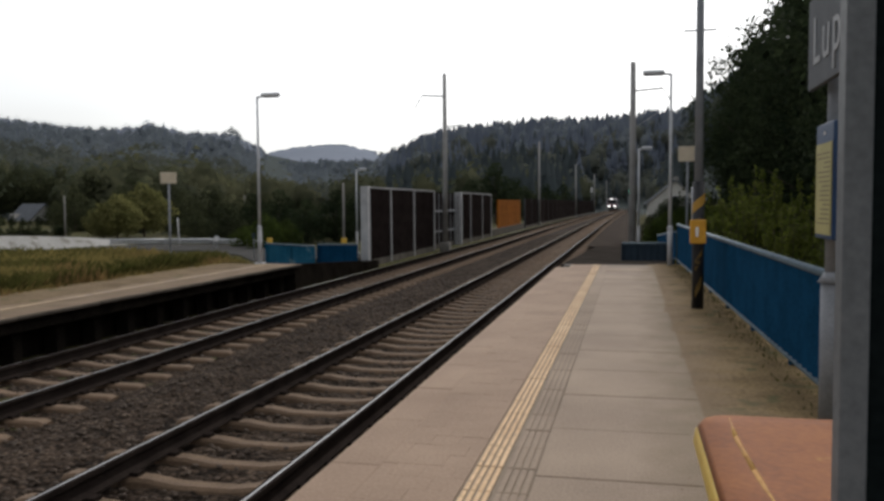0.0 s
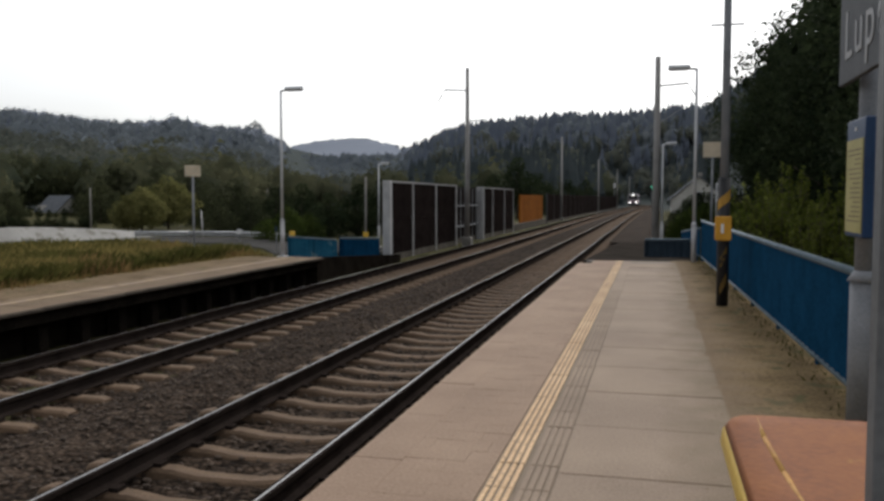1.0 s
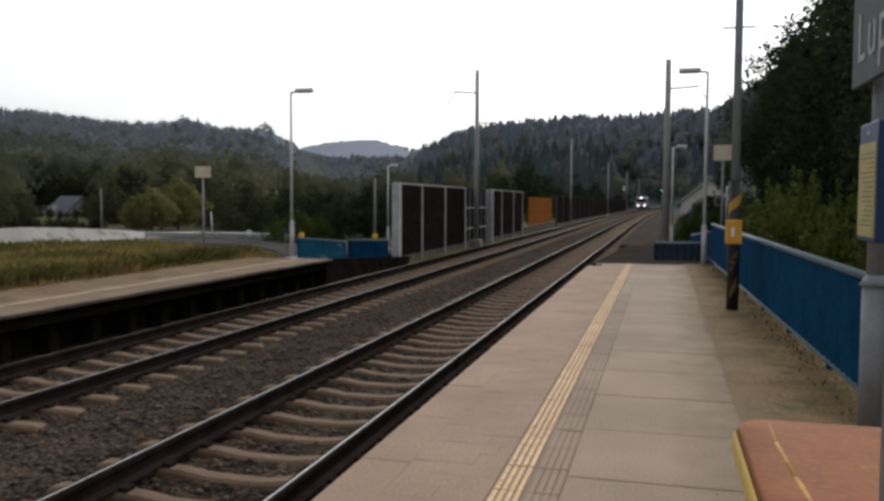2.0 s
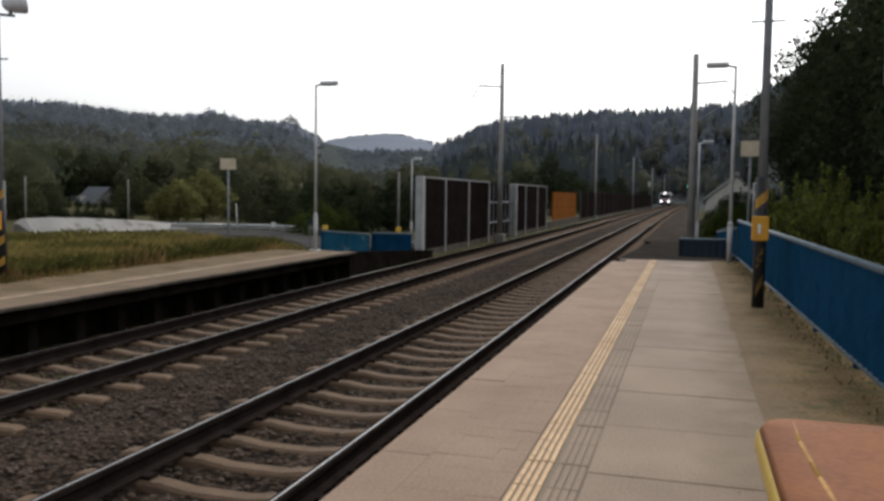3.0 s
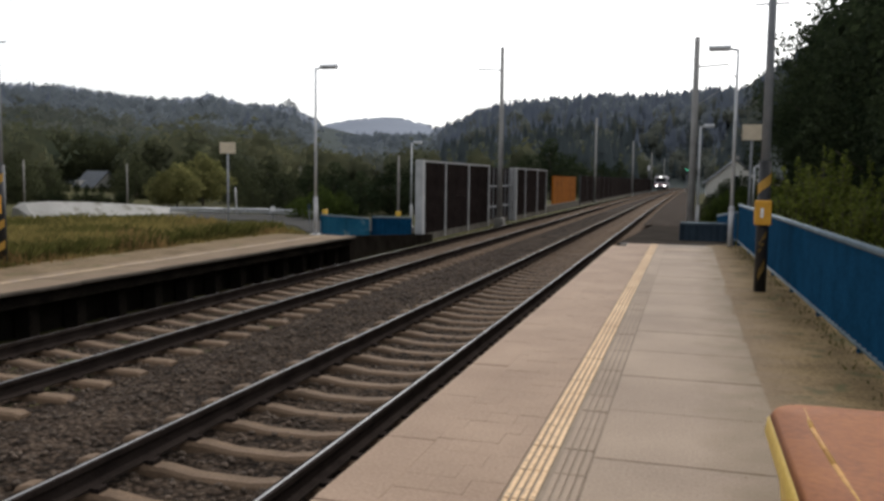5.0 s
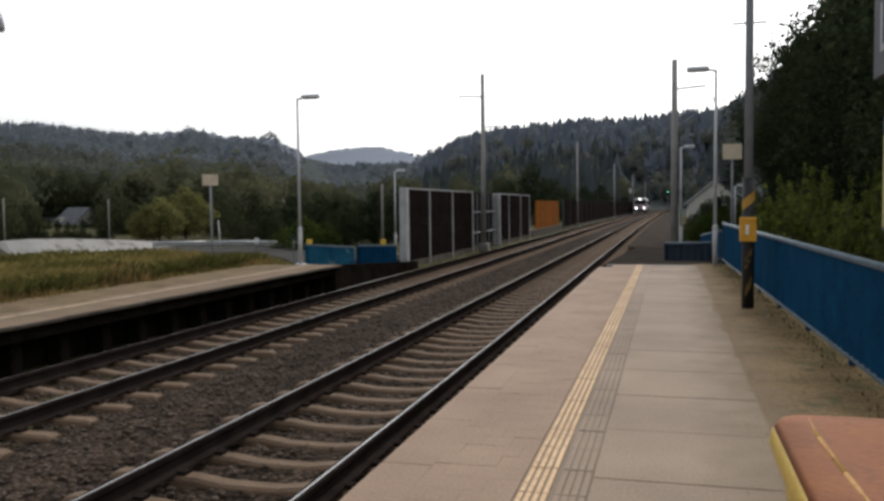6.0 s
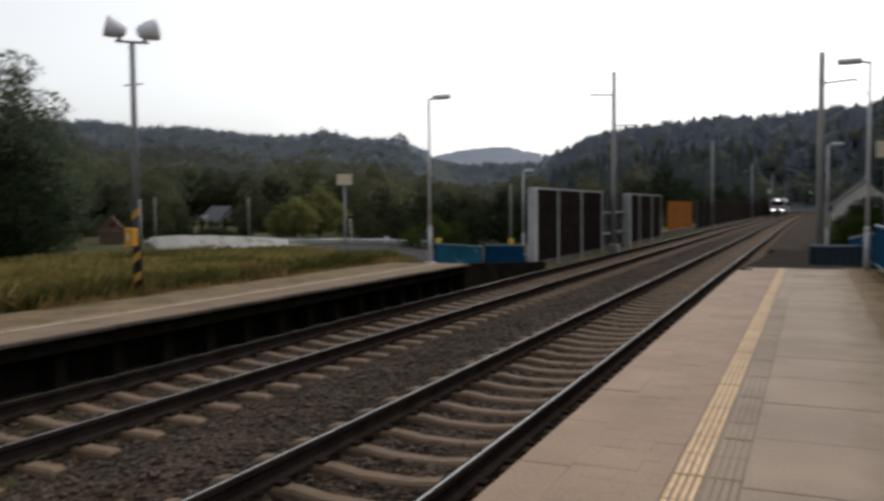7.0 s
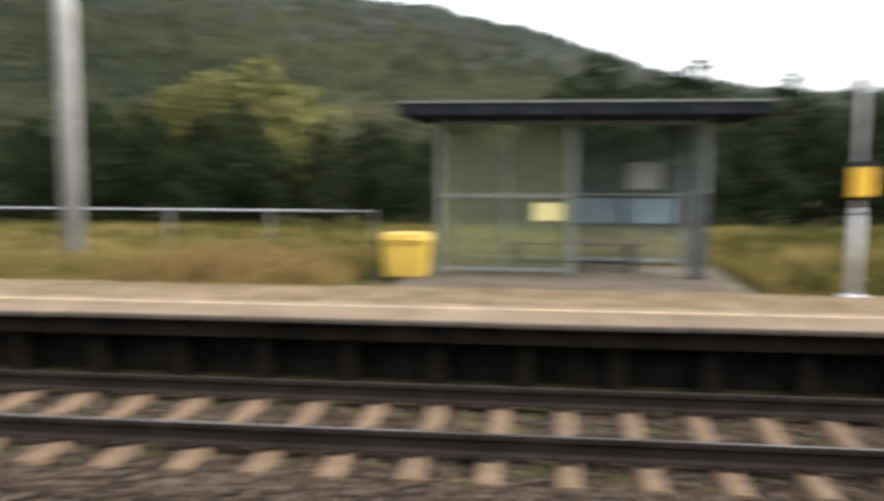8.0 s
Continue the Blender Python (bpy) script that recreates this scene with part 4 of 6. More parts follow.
def build_far_name_sign():
    s = tagged(empty("station_sign", -14.8, 8.1, GRASS_Z), "dark blue station name board on two posts", "sign")
    for y in (-0.8, 0.62):
        part("post", T((-0.06, y, 0), (-0.06, y, 3.3), 0.045, n=10), DARK_FRAME, s)
    part("board", B(-0.02, 0.02, -1.29, 1.3, 2.8, 3.44, bevel=0.008), BOARD_BLUE, s, "dark blue enamel board")
    bm = bmesh.new()
    for z in (2.83, 3.38):
        block(bm, 0.021, 0.024, -1.25, 1.26, z, z + 0.03)
    part("border", bm, BLUE, s)
    lettering("Lupěné", 0.47, s, pose(0.026, 0.0, 3.11, 90, 0, 90), WORN_LETTER, "worn white letters")
    return s


# ---- bins, cabinets, shelters ----
def build_bin(x, y, z, rz, w, d, h, label, lid_mat, body=BIN_YELLOW):
    """Grit bin: tapered tub, rim and a domed lid with a raised rib."""
    b = tagged(empty("grit_bin", x, y, z, rz), label, "bin", "grit bins")

    def tub(secs, mat, name, lab=""):
        bm = bmesh.new()
        rings = []
        for (hw, hd, zz, r) in secs:
            ring = []
            for cx, cy, a0 in ((1, 1, 0), (-1, 1, 90), (-1, -1, 180), (1, -1, 270)):
                for k in range(6):
                    a = radians(a0 + 18 * k)
                    ring.append(bm.verts.new((cx * (hw - r) + r * math.cos(a), cy * (hd - r) + r * math.sin(a), zz)))
            rings.append(ring)
        n = len(rings[0])
        for p, q in zip(rings, rings[1:]):
            for k in range(n):
                f = bm.faces.new((p[k], p[(k + 1) % n], q[(k + 1) % n], q[k]))
                f.smooth = True
        bm.faces.new(rings[0][::-1])
        bm.faces.new(rings[-1])
        return part(name, bm, mat, b, lab)
    W, D = w / 2, d / 2
    tub([(W * 0.8, D * 0.8, 0.0, 0.05), (W * 0.82, D * 0.82, 0.02, 0.06), (W * 0.93, D * 0.93, h * 0.74, 0.08), (W * 0.93, D * 0.93, h * 0.76, 0.08)], body, "tub")
    tub([(W * 0.97, D * 0.97, h * 0.76, 0.09), (W * 0.985, D * 0.985, h * 0.785, 0.09), (W * 0.97, D * 0.97, h * 0.81, 0.09)], body, "rim")
    lid = tub([(W, D, h * 0.82, 0.1), (W * 1.01, D * 1.01, h * 0.85, 0.1), (W, D, h * 0.92, 0.11), (W * 0.965, D * 0.965, h * 0.955, 0.11)], body, "lid_edge", "sun-bleached yellow lid edge")
    tub([(W * 0.985, D * 0.985, h * 0.94, 0.11), (W * 0.955, D * 0.955, h * 0.985, 0.12), (W * 0.7, D * 0.75, h * 1.0, 0.12), (W * 0.4, D * 0.5, h * 1.005, 0.1)], lid_mat, "lid", "faded lid")
    for s in (-1, 1):
        bm = bmesh.new()
        pts = [Vector((s * W * 0.72, -D * 0.8, h * 0.985)), Vector((s * W * 0.76, -D * 0.2, h * 0.993)), Vector((s * W * 0.78, D * 0.4, h * 0.993)), Vector((s * W * 0.76, D * 0.86, h * 0.978))]
        for p, q in zip(pts, pts[1:]):
            tube(bm, p, q, 0.009, n=6)
        part("lid_rib", bm, LID_RIB, b, "raised faded yellow lid rib")
    part("hinge", B(-0.1, 0.1, D * 0.98, D * 1.06, h * 0.76, h * 0.9, bevel=0.01), body, b)
    return b


def build_cabinets():
    def cab(y0, y1, h, label, roof):
        c = tagged(empty("switch_cabinet", -12.8, (y0 + y1) / 2, PF - 0.03), label, "cabinet", "white switch cabinets")
        hw = (y1 - y0) / 2
        part("plinth", B(-0.08, 0.36, -hw + 0.02, hw - 0.02, 0, 0.1), CONCRETE, c)
        part("body", B(-0.1, 0.38, -hw, hw, 0.1, h - 0.04, bevel=0.008), WHITE_PAINT, c, "white painted steel body")
        o = 0.1 if roof else 0.02
        part("roof", B(-0.1 - o, 0.4 + o, -hw - o, hw + o, h - 0.04, h, bevel=0.01), ZINC if roof else WHITE_PAINT, c, "thin grey lid")
        if roof:
            part("door", B(0.381, 0.395, -hw + 0.04, hw - 0.04, 0.16, h - 0.1, bevel=0.004), WHITE_PAINT, c)
            part("seam", B(0.3955, 0.398, -0.006, 0.006, 0.85, h - 0.12), GREY_PAINT, c)
            part("seam", B(0.3955, 0.398, -hw + 0.05, hw - 0.05, 0.84, 0.852), GREY_PAINT, c)
            for z in (0.45, 1.45):
                part("handle", B(0.396, 0.42, 0.03, 0.07, z, z + 0.12, bevel=0.004), GREY_PAINT, c)
        else:
            part("door", B(0.381, 0.393, -hw + 0.03, hw - 0.03, 0.14, h - 0.08, bevel=0.004), WHITE_PAINT, c)
            part("seam", B(0.3945, 0.397, -hw + 0.04, hw - 0.16, 0.37, 0.39), BLACK, c)
            part("handle", B(0.394, 0.415, 0.05, 0.08, 0.7, 0.8, bevel=0.004), GREY_PAINT, c)
        return c
    cab(8.97, 9.7, 1.96, "tall white steel switch cabinet with overhanging lid", True)
    cab(8.3, 8.95, 1.25, "low white steel switch cabinet beside a taller one", False)


def build_far_shelter():
    s = tagged(empty("platform_shelter", -12.87, 0, PF), "glazed platform shelter with a dark flat roof", "shelter")
    x1 = -1.65
    bm = B(x1 - 0.2, 0.45, -1.66, 3.72, 2.42, 2.6, bevel=0.012)
    part("roof", bm, ROOF_DARK, s, "dark sheet roof with deep fascia")
    part("roof_edge", B(x1 - 0.22, 0.47, -1.68, 3.74, 2.602, 2.635), SHELTER_GREY, s, "grey roof edging")
    for y in (-1.09, 0.93, 2.88):
        part("post", B(-0.04, 0.04, y - 0.045, y + 0.045, 0, 2.42, bevel=0.005), SHELTER_GREY, s)
        part("post", B(x1 - 0.04, x1 + 0.04, y - 0.04, y + 0.04, 0, 2.42, bevel=0.005), SHELTER_GREY, s)
    for y0, y1 in ((-1.04, -0.08), (-0.05, 0.88)):
        p = part("front_pane", B(-0.008, 0.008, y0, y1, 0.12, 2.3), FROSTED, s, "dusty greenish glass pane")
        p.visible_shadow = False
    for y0, y1 in ((-1.04, 0.88), (0.98, 2.83)):
        p = part("back_pane", B(x1 - 0.006, x1 + 0.006, y0, y1, 0.12, 2.3), CLEAR, s)
        p.visible_shadow = False
        part("back_rail", B(x1 - 0.03, x1 + 0.03, y0, y1, 1.19, 1.22), SHELTER_GREY, s)
        part("bottom_rail", B(x1 - 0.03, x1 + 0.03, y0, y1, 0.06, 0.12), SHELTER_GREY, s)
    part("front_rail", B(-0.02, 0.02, -1.04, 0.88, 1.2, 1.24), SHELTER_GREY, s)
    part("mullion", B(-0.025, 0.025, -0.085, -0.045, 0.08, 2.4, bevel=0.004), SHELTER_GREY, s)
    part("bottom_rail", B(-0.02, 0.02, -1.04, 0.88, 0.07, 0.12), SHELTER_GREY, s)
    part("top_rail", B(-0.02, 0.02, -1.04, 2.83, 2.3, 2.36), SHELTER_GREY, s)
    for y, m in ((-1.09, FROSTED), (2.88, CLEAR)):
        p = part("side_pane", B(x1 + 0.05, -0.05, y - 0.006, y + 0.006, 0.12, 2.3), m, s)
        p.visible_shadow = False
    part("side_board", B(-0.1, 0.045, 2.7, 2.93, 0.0, 1.3, bevel=0.01), DARK_FRAME, s, "dark lower side board")
    part("poster", B(x1 + 0.012, x1 + 0.02, 1.9, 2.45, 1.3, 1.75), CONCRETE, s, "white notice sheet")
    part("poster", B(x1 + 0.012, x1 + 0.02, 1.0, 1.8, 0.72, 1.14), TOP_RAIL, s, "blue notice sheet")
    part("poster", B(x1 + 0.012, x1 + 0.02, 1.9, 2.7, 0.72, 1.14), TOP_RAIL, s)
    part("poster", B(-0.03, -0.016, 0.35, 0.8, 0.85, 1.12), CREAM, s, "cream notice sheet")
    b = tagged(empty("bench", -13.65, 1.0, PF), "dark wooden bench inside the shelter", "bench")
    for k in range(3):
        part("slat", B(-0.17 + 0.12 * k, -0.07 + 0.12 * k, -1.1, 1.1, 0.42, 0.46, bevel=0.006), WOOD, b)
    for y in (-0.9, 0.9):
        part("leg", B(-0.14, 0.16, y - 0.05, y + 0.05, 0, 0.42, bevel=0.01), CONCRETE if y > 5 else BLACK, b)
    part("stretcher", B(-0.02, 0.02, -0.85, 0.85, 0.12, 0.16), BLACK, b)


def build_near_shelter():
    s = tagged(empty("platform_shelter", 0.56, 2.45, 0), "dark side wall of a platform shelter with grey corner post", "shelter")
    part("corner_post", B(-0.012, 0.05, -0.035, 0.035, 0, 2.6, bevel=0.004), FRAME_GREY, s, "grey steel corner post")
    part("side_wall", B(0.05, 1.5, -0.02, 0.02, 0.04, 2.55), DARK_SHEET, s, "dark side wall sheet")
    part("back_post", B(1.5, 1.56, -0.035, 0.035, 0, 2.6, bevel=0.004), DARK_FRAME, s)
    part("sill", B(0.05, 1.5, -0.03, 0.03, 0, 0.04), DARK_FRAME, s)


def build_pipe_rail():
    r = tagged(empty("pipe_railing", -14.5, 0, GRASS_Z), "plain galvanised pipe railing in long grass", "railing")
    part("top_pipe", T((0, -2.45, 0.93), (0, -16, 0.93), 0.022, n=8), GREY_PAINT, r)
    for k in range(8):
        part("post", T((0, -2.45 - 1.9 * k, 0), (0, -2.45 - 1.9 * k, 0.93), 0.018, n=8), CONCRETE, r)


# ---- road, houses, distance ----
def build_road():
    bm = bmesh.new()
    mid = [(-28.3, 41.8), (-24, 41.4), (-19.5, 39.8), (-15.2, 36.6), (-12.6, 32.6)]
    rows = []
    pts = [Vector((*p, 0)) for p in mid]
    for i, p in enumerate(pts):
        d = (pts[min(i + 1, len(pts) - 1)] - pts[max(i - 1, 0)]).normalized()
        nrm = Vector((-d.y, d.x, 0))
        row = []
        for s in (-2.6, -0.9, 0.9, 2.6):
            q = p + nrm * s
            row.append(bm.verts.new((q.x, q.y, max(float(height(p.x, p.y)), -0.8) + 0.05)))
        rows.append(row)
    for a, b in zip(rows, rows[1:]):
        for k in range(3):
            bm.faces.new((a[k], a[k + 1], b[k + 1], b[k]))
    bmesh.ops.recalc_face_normals(bm, faces=bm.faces)
    tagged(part("road", bm, ASPHALT), "narrow grey asphalt lane", "road", kind="structure")
    w = tagged(empty("retaining_wall", 0, 0, 0), "long pale sloping concrete wall beside the lane", "wall")
    bm = bmesh.new()
    run = [(-32.62, 35.3, -0.32), (-32.5, 35.7, -0.08), (-31.9, 37.0, -0.03), (-31.2, 39.2, -0.1), (-30.2, 42.0, -0.28), (-29.4, 44.4, -0.48)]
    rows = []
    for x, y, top in run:
        rows.append([bm.verts.new(c) for c in ((x + 0.5, y, -0.86), (x - 0.5, y, top), (x - 0.8, y, top + 0.02), (x - 0.84, y, -0.86))])
    for a, b in zip(rows, rows[1:]):
        for k in range(3):
            bm.faces.new((a[k], a[k + 1], b[k + 1], b[k]))
    bm.faces.new(rows[0])
    bm.faces.new(rows[-1][::-1])
    bmesh.ops.recalc_face_normals(bm, faces=bm.faces)
    part("parapet", bm, PALE, w, "pale concrete parapet")
    part("abutment", prism(bmesh.new(), [(34.6, -1.4), (44, -1.4), (44, -0.87), (34.6, -0.87)], -32.6, -31.9), SHADED_CONCRETE, w, "concrete abutment with the shade put into its colour")
    g = tagged(empty("guard_rail", 0, 0, 0), "steel guard rail along the lane", "guard rail")
    run = [(-29.5, 43.3), (-26.5, 44.2), (-23.5, 44.4), (-20.5, 43.2), (-18.5, 41.2)]
    for a, b in zip(run, run[1:]):
        bm = bmesh.new()
        tube(bm, (*a, -0.5), (*b, -0.5), 0.08, n=6)
        tube(bm, (*a, -0.66), (*b, -0.66), 0.06, n=6)
        part("rail_beam", bm, ZINC, g)
    for a in run:
        part("post", T((*a, -1.1), (*a, -0.48), 0.05, n=6), ZINC, g)


def build_house(name, x, y, z, rz, w, d, eave, ridge, roof, label, dormer=False):
    h = tagged(empty(name, x, y, z, rz), label, "house")
    part("wall", B(-w / 2, w / 2, -d / 2, d / 2, 0, eave), PLASTER, h, "pale plastered wall")
    bm = bmesh.new()
    prism(bm, [(-d / 2, eave), (d / 2, eave), (0, ridge - 0.1)], -w / 2, w / 2)
    part("gable", bm, PLASTER, h)
    for s in (-1, 1):
        bm = bmesh.new()
        prism(bm, [(s * (d / 2 + 0.4), eave - 0.25), (0, ridge), (0, ridge + 0.15), (s * (d / 2 + 0.4), eave - 0.1)], -w / 2 - 0.35, w / 2 + 0.35)
        part("roof", bm, roof, h, "roof slope")
    if dormer:
        part("dormer", B(-1.7, -0.8, -2.7, -1.2, ridge - 2.4, ridge - 1.3, bevel=0.03), PLASTER, h, "small pale dormer")
        return h
    part("chimney", B(-0.3, 0.3, -0.6, 0, ridge - 0.5, ridge + 0.6), CONCRETE, h)
    for sx in (-1, 1):
        win = part("window", B(sx * w * 0.22 - 0.5, sx * w * 0.22 + 0.5, -d / 2 - 0.03, -d / 2 - 0.01, 1.0, 2.2), WHITE_PAINT, h)
        part("pane", B(sx * w * 0.22 - 0.42, sx * w * 0.22 + 0.42, -d / 2 - 0.045, -d / 2 - 0.032, 1.08, 2.12), WINDOW, win)
        win = part("window", B(sx * w / 2 - 0.02 if sx < 0 else w / 2 + 0.01, sx * w / 2 - 0.01 if sx < 0 else w / 2 + 0.03, -0.45, 0.45, eave - 0.1, eave + 1.0), WHITE_PAINT, h)
        part("pane", B(sx * (w / 2 + 0.045) - 0.006, sx * (w / 2 + 0.045) + 0.006, -0.38, 0.38, eave - 0.02, eave + 0.92), WINDOW, win)
    return h


def build_shed(x, y, z):
    s = tagged(empty("shed", x, y, z, 45), "small weathered shed with a rusty gabled roof", "shed")
    part("wall", B(-0.8, 0.8, -1.2, 1.2, 0, 1.0), WOOD, s, "weathered boarded wall")
    for k in (-1, 1):
        bm = bmesh.new()
        vs = [bm.verts.new((px, py, pz)) for py in (-1.4, 1.4) for px, pz in ((k * 0.95, 0.9), (0, 1.95), (0, 2.05), (k * 0.95, 1.0))]
        for f in ((0, 1, 2, 3), (7, 6, 5, 4), (0, 4, 5, 1), (1, 5, 6, 2), (2, 6, 7, 3), (3, 7, 4, 0)):
            bm.faces.new([vs[i] for i in f])
        part("roof", bm, TERRACOTTA, s, "rust-coloured roof slope")
    for py in (-1.21, 1.17):
        bm = bmesh.new()
        vs = [bm.verts.new((px, py + q, pz)) for q in (0, 0.04) for px, pz in ((-0.8, 1.0), (0.8, 1.0), (0, 1.88))]
        for f in ((0, 1, 2), (5, 4, 3), (0, 3, 4, 1), (1, 4, 5, 2), (2, 5, 3, 0)):
            bm.faces.new([vs[i] for i in f])
        part("gable", bm, TERRACOTTA, s, "rusty gable boards")
    part("hatch", B(-0.13, 0.13, -1.24, -1.212, 1.3, 1.55), BLACK, s)
    return s


def build_signal(x, y, z, h, light, label):
    s = tagged(empty("railway_signal", x, y, z), label, "signal")
    part("post", T((0, 0, 0), (0, 0, h), 0.07, n=8), GREY_PAINT, s)
    part("screen", B(-0.3, 0.3, -0.08, 0.08, h - 1.4, h + 0.1, bevel=0.05), BLACK, s)
    if light:
        part("light", T((0, -0.1, h - 0.35), (0, -0.2, h - 0.35), 0.09, n=12), GREEN_LIGHT, s, "green signal light")
    else:
        part("plate", B(-0.24, 0.24, -0.11, -0.081, h - 1.2, h), WHITE_PAINT, s)
    return s


# ---- train ----
def build_train():
    t = tagged(empty("railcar", FAR, 240, RAIL_F), "small white railcar with lit headlights on the far track", "train")
    bm = bmesh.new()
    prof = [(-1.42, 0.95), (-1.45, 1.6), (-1.42, 2.6), (-1.25, 3.1), (-0.85, 3.38), (0, 3.48), (0.85, 3.38), (1.25, 3.1), (1.42, 2.6), (1.45, 1.6), (1.42, 0.95)]
    secs = [(0.0, 0.93), (0.3, 0.985), (0.8, 1.0), (13.6, 1.0), (13.97, 0.93)]
    rows = [[bm.verts.new((x * k, y, 0.95 + (z - 0.95) * (0.97 + 0.03 * k))) for x, z in prof] for y, k in secs]
    n = len(prof)
    for a, b in zip(rows, rows[1:]):
        for k in range(n):
            bm.faces.new((a[k], b[k], b[(k + 1) % n], a[(k + 1) % n]))
    bm.faces.new(rows[0])
    bm.faces.new(rows[-1][::-1])
    bmesh.ops.recalc_face_normals(bm, faces=bm.faces)
    part("body", bm, TRAIN_WHITE, t, "off-white car body")
    part("windscreen", B(-1.15, 1.15, -0.05, -0.01, 1.95, 2.85, bevel=0.015), WINDOW, t)
    part("visor", B(-1.25, 1.25, -0.25, 0.1, 2.95, 3.2, bevel=0.06), WHITE_PAINT, t)
    part("stripe", B(-1.3, 1.3, -0.03, -0.005, 1.3, 1.55), TRAIN_RED, t)
    part("skirt", B(-1.25, 1.25, -0.15, 0.2, 0.35, 0.95, bevel=0.05), BLACK, t)
    part("underframe", B(-1.2, 1.2, 0.2, 13.6, 0.4, 0.95), BLACK, t)
    part("coupler", T((0, -0.15, 0.75), (0, -0.6, 0.75), 0.12, n=10), BLACK, t)
    for s in (-0.85, 0.85):
        part("headlight", T((s, -0.03, 1.12), (s, -0.12, 1.12), 0.18, n=14), HEADLIGHT, t, "lit round headlight")
        part("buffer", T((s, -0.15, 0.75), (s, -0.55, 0.75), 0.2, n=12), BLACK, t)
    part("top_light", T((0, -0.26, 3.08), (0, -0.32, 3.08), 0.16, n=12), HEADLIGHT, t, "lit roof headlight")
    for y in (3.0, 11.0):
        for s in (-0.75, 0.75):
            part("wheel", T((s - 0.06, y, 0.42), (s + 0.06, y, 0.42), 0.42, n=18), RUST, t)
    for s in (-1, 1):
        for k in range(6):
            part("side_window", B(s * 1.44 - 0.015, s * 1.44 + 0.015, 1.4 + 2.0 * k, 2.9 + 2.0 * k, 1.85, 2.65), WINDOW, t)
    return t


# ---- trees and plants ----
def crown_mesh(name, seed, blobs, leaves, size, mat):
    """A crown of many small leaf clumps set round a few uneven boughs."""
    rng = np.random.default_rng(seed)
    c = np.array([b[:3] for b in blobs])
    r = np.array([b[3] for b in blobs])
    k = rng.choice(len(blobs), leaves, p=r ** 2 / (r ** 2).sum())
    dirs = rng.normal(size=(leaves, 3))
    dirs /= np.linalg.norm(dirs, axis=1)[:, None]
    rad = r[k] * (0.55 + 0.5 * rng.random(leaves) ** 0.6) * (1 + 0.22 * np.sin(dirs[:, 0] * 5 + seed) * np.cos(dirs[:, 2] * 6))
    ps = c[k] + dirs * rad[:, None] * np.array([1, 1, 0.9])
    bv = [(-0.5, 0, 0), (0, -0.28, 0.06), (0.5, 0, 0), (0, 0.28, 0.06)]
    ms = any_turn(rng, leaves) * (size * rng.uniform(0.6, 1.35, leaves))[:, None, None]
    inward = np.einsum("ni,ni->n", ms[:, :, 2], dirs) < 0
    ms[inward, :, 1:] *= -1
    ob = scatter(name, bv, [(0, 1, 2, 3)], (ms, ps), mat)
    out = 0.75 * dirs + 0.35 * rng.normal(size=(leaves, 3)) + np.array([0, 0, 0.15])
    soften(ob, np.repeat(out, 4, axis=0))
    me = ob.data
    bpy.data.objects.remove(ob)
    return me


def tree_kind(seed, h, spread, leaves, size, mat, trunk=0.16, label="", name="tree", tall=0.0):
    rng = random.Random(seed)
    t = tagged(empty(name, 0, 0, -500), label, name)
    bm = bmesh.new()
    tube(bm, (0, 0, -0.3), (rng.uniform(-0.1, 0.1), 0, h * 0.35), trunk, trunk * 0.7, n=8)
    tube(bm, (0, 0, h * 0.34), (rng.uniform(-0.2, 0.2), rng.uniform(-0.2, 0.2), h * 0.8), trunk * 0.7, trunk * 0.2, n=7)
    blobs = []
    n = 11
    for i in range(n):
        f = (i + 0.5) / n
        z = h * (0.2 + 0.72 * f)
        w = spread * (math.sin(math.pi * min(1, 0.22 + 0.78 * f)) ** 0.7 + 0.1) * (1 - tall * f)
        a = i * 2.4 + rng.uniform(-0.4, 0.4)
        q = (math.cos(a) * w * 0.55, math.sin(a) * w * 0.55, z)
        blobs.append((*q, max(0.25, w * rng.uniform(0.42, 0.62))))
        if i % 2 == 0:
            tube(bm, (0, 0, max(0.2, z - h * 0.16)), q, trunk * 0.32, trunk * 0.08, n=5)
    blobs.append((0, 0, h * 0.93, spread * 0.3))
    part("trunk", bm, BARK, t)
    cr = new("crown", crown_mesh("crown", seed, blobs, leaves, size, mat))
    cr.parent = t
    return t


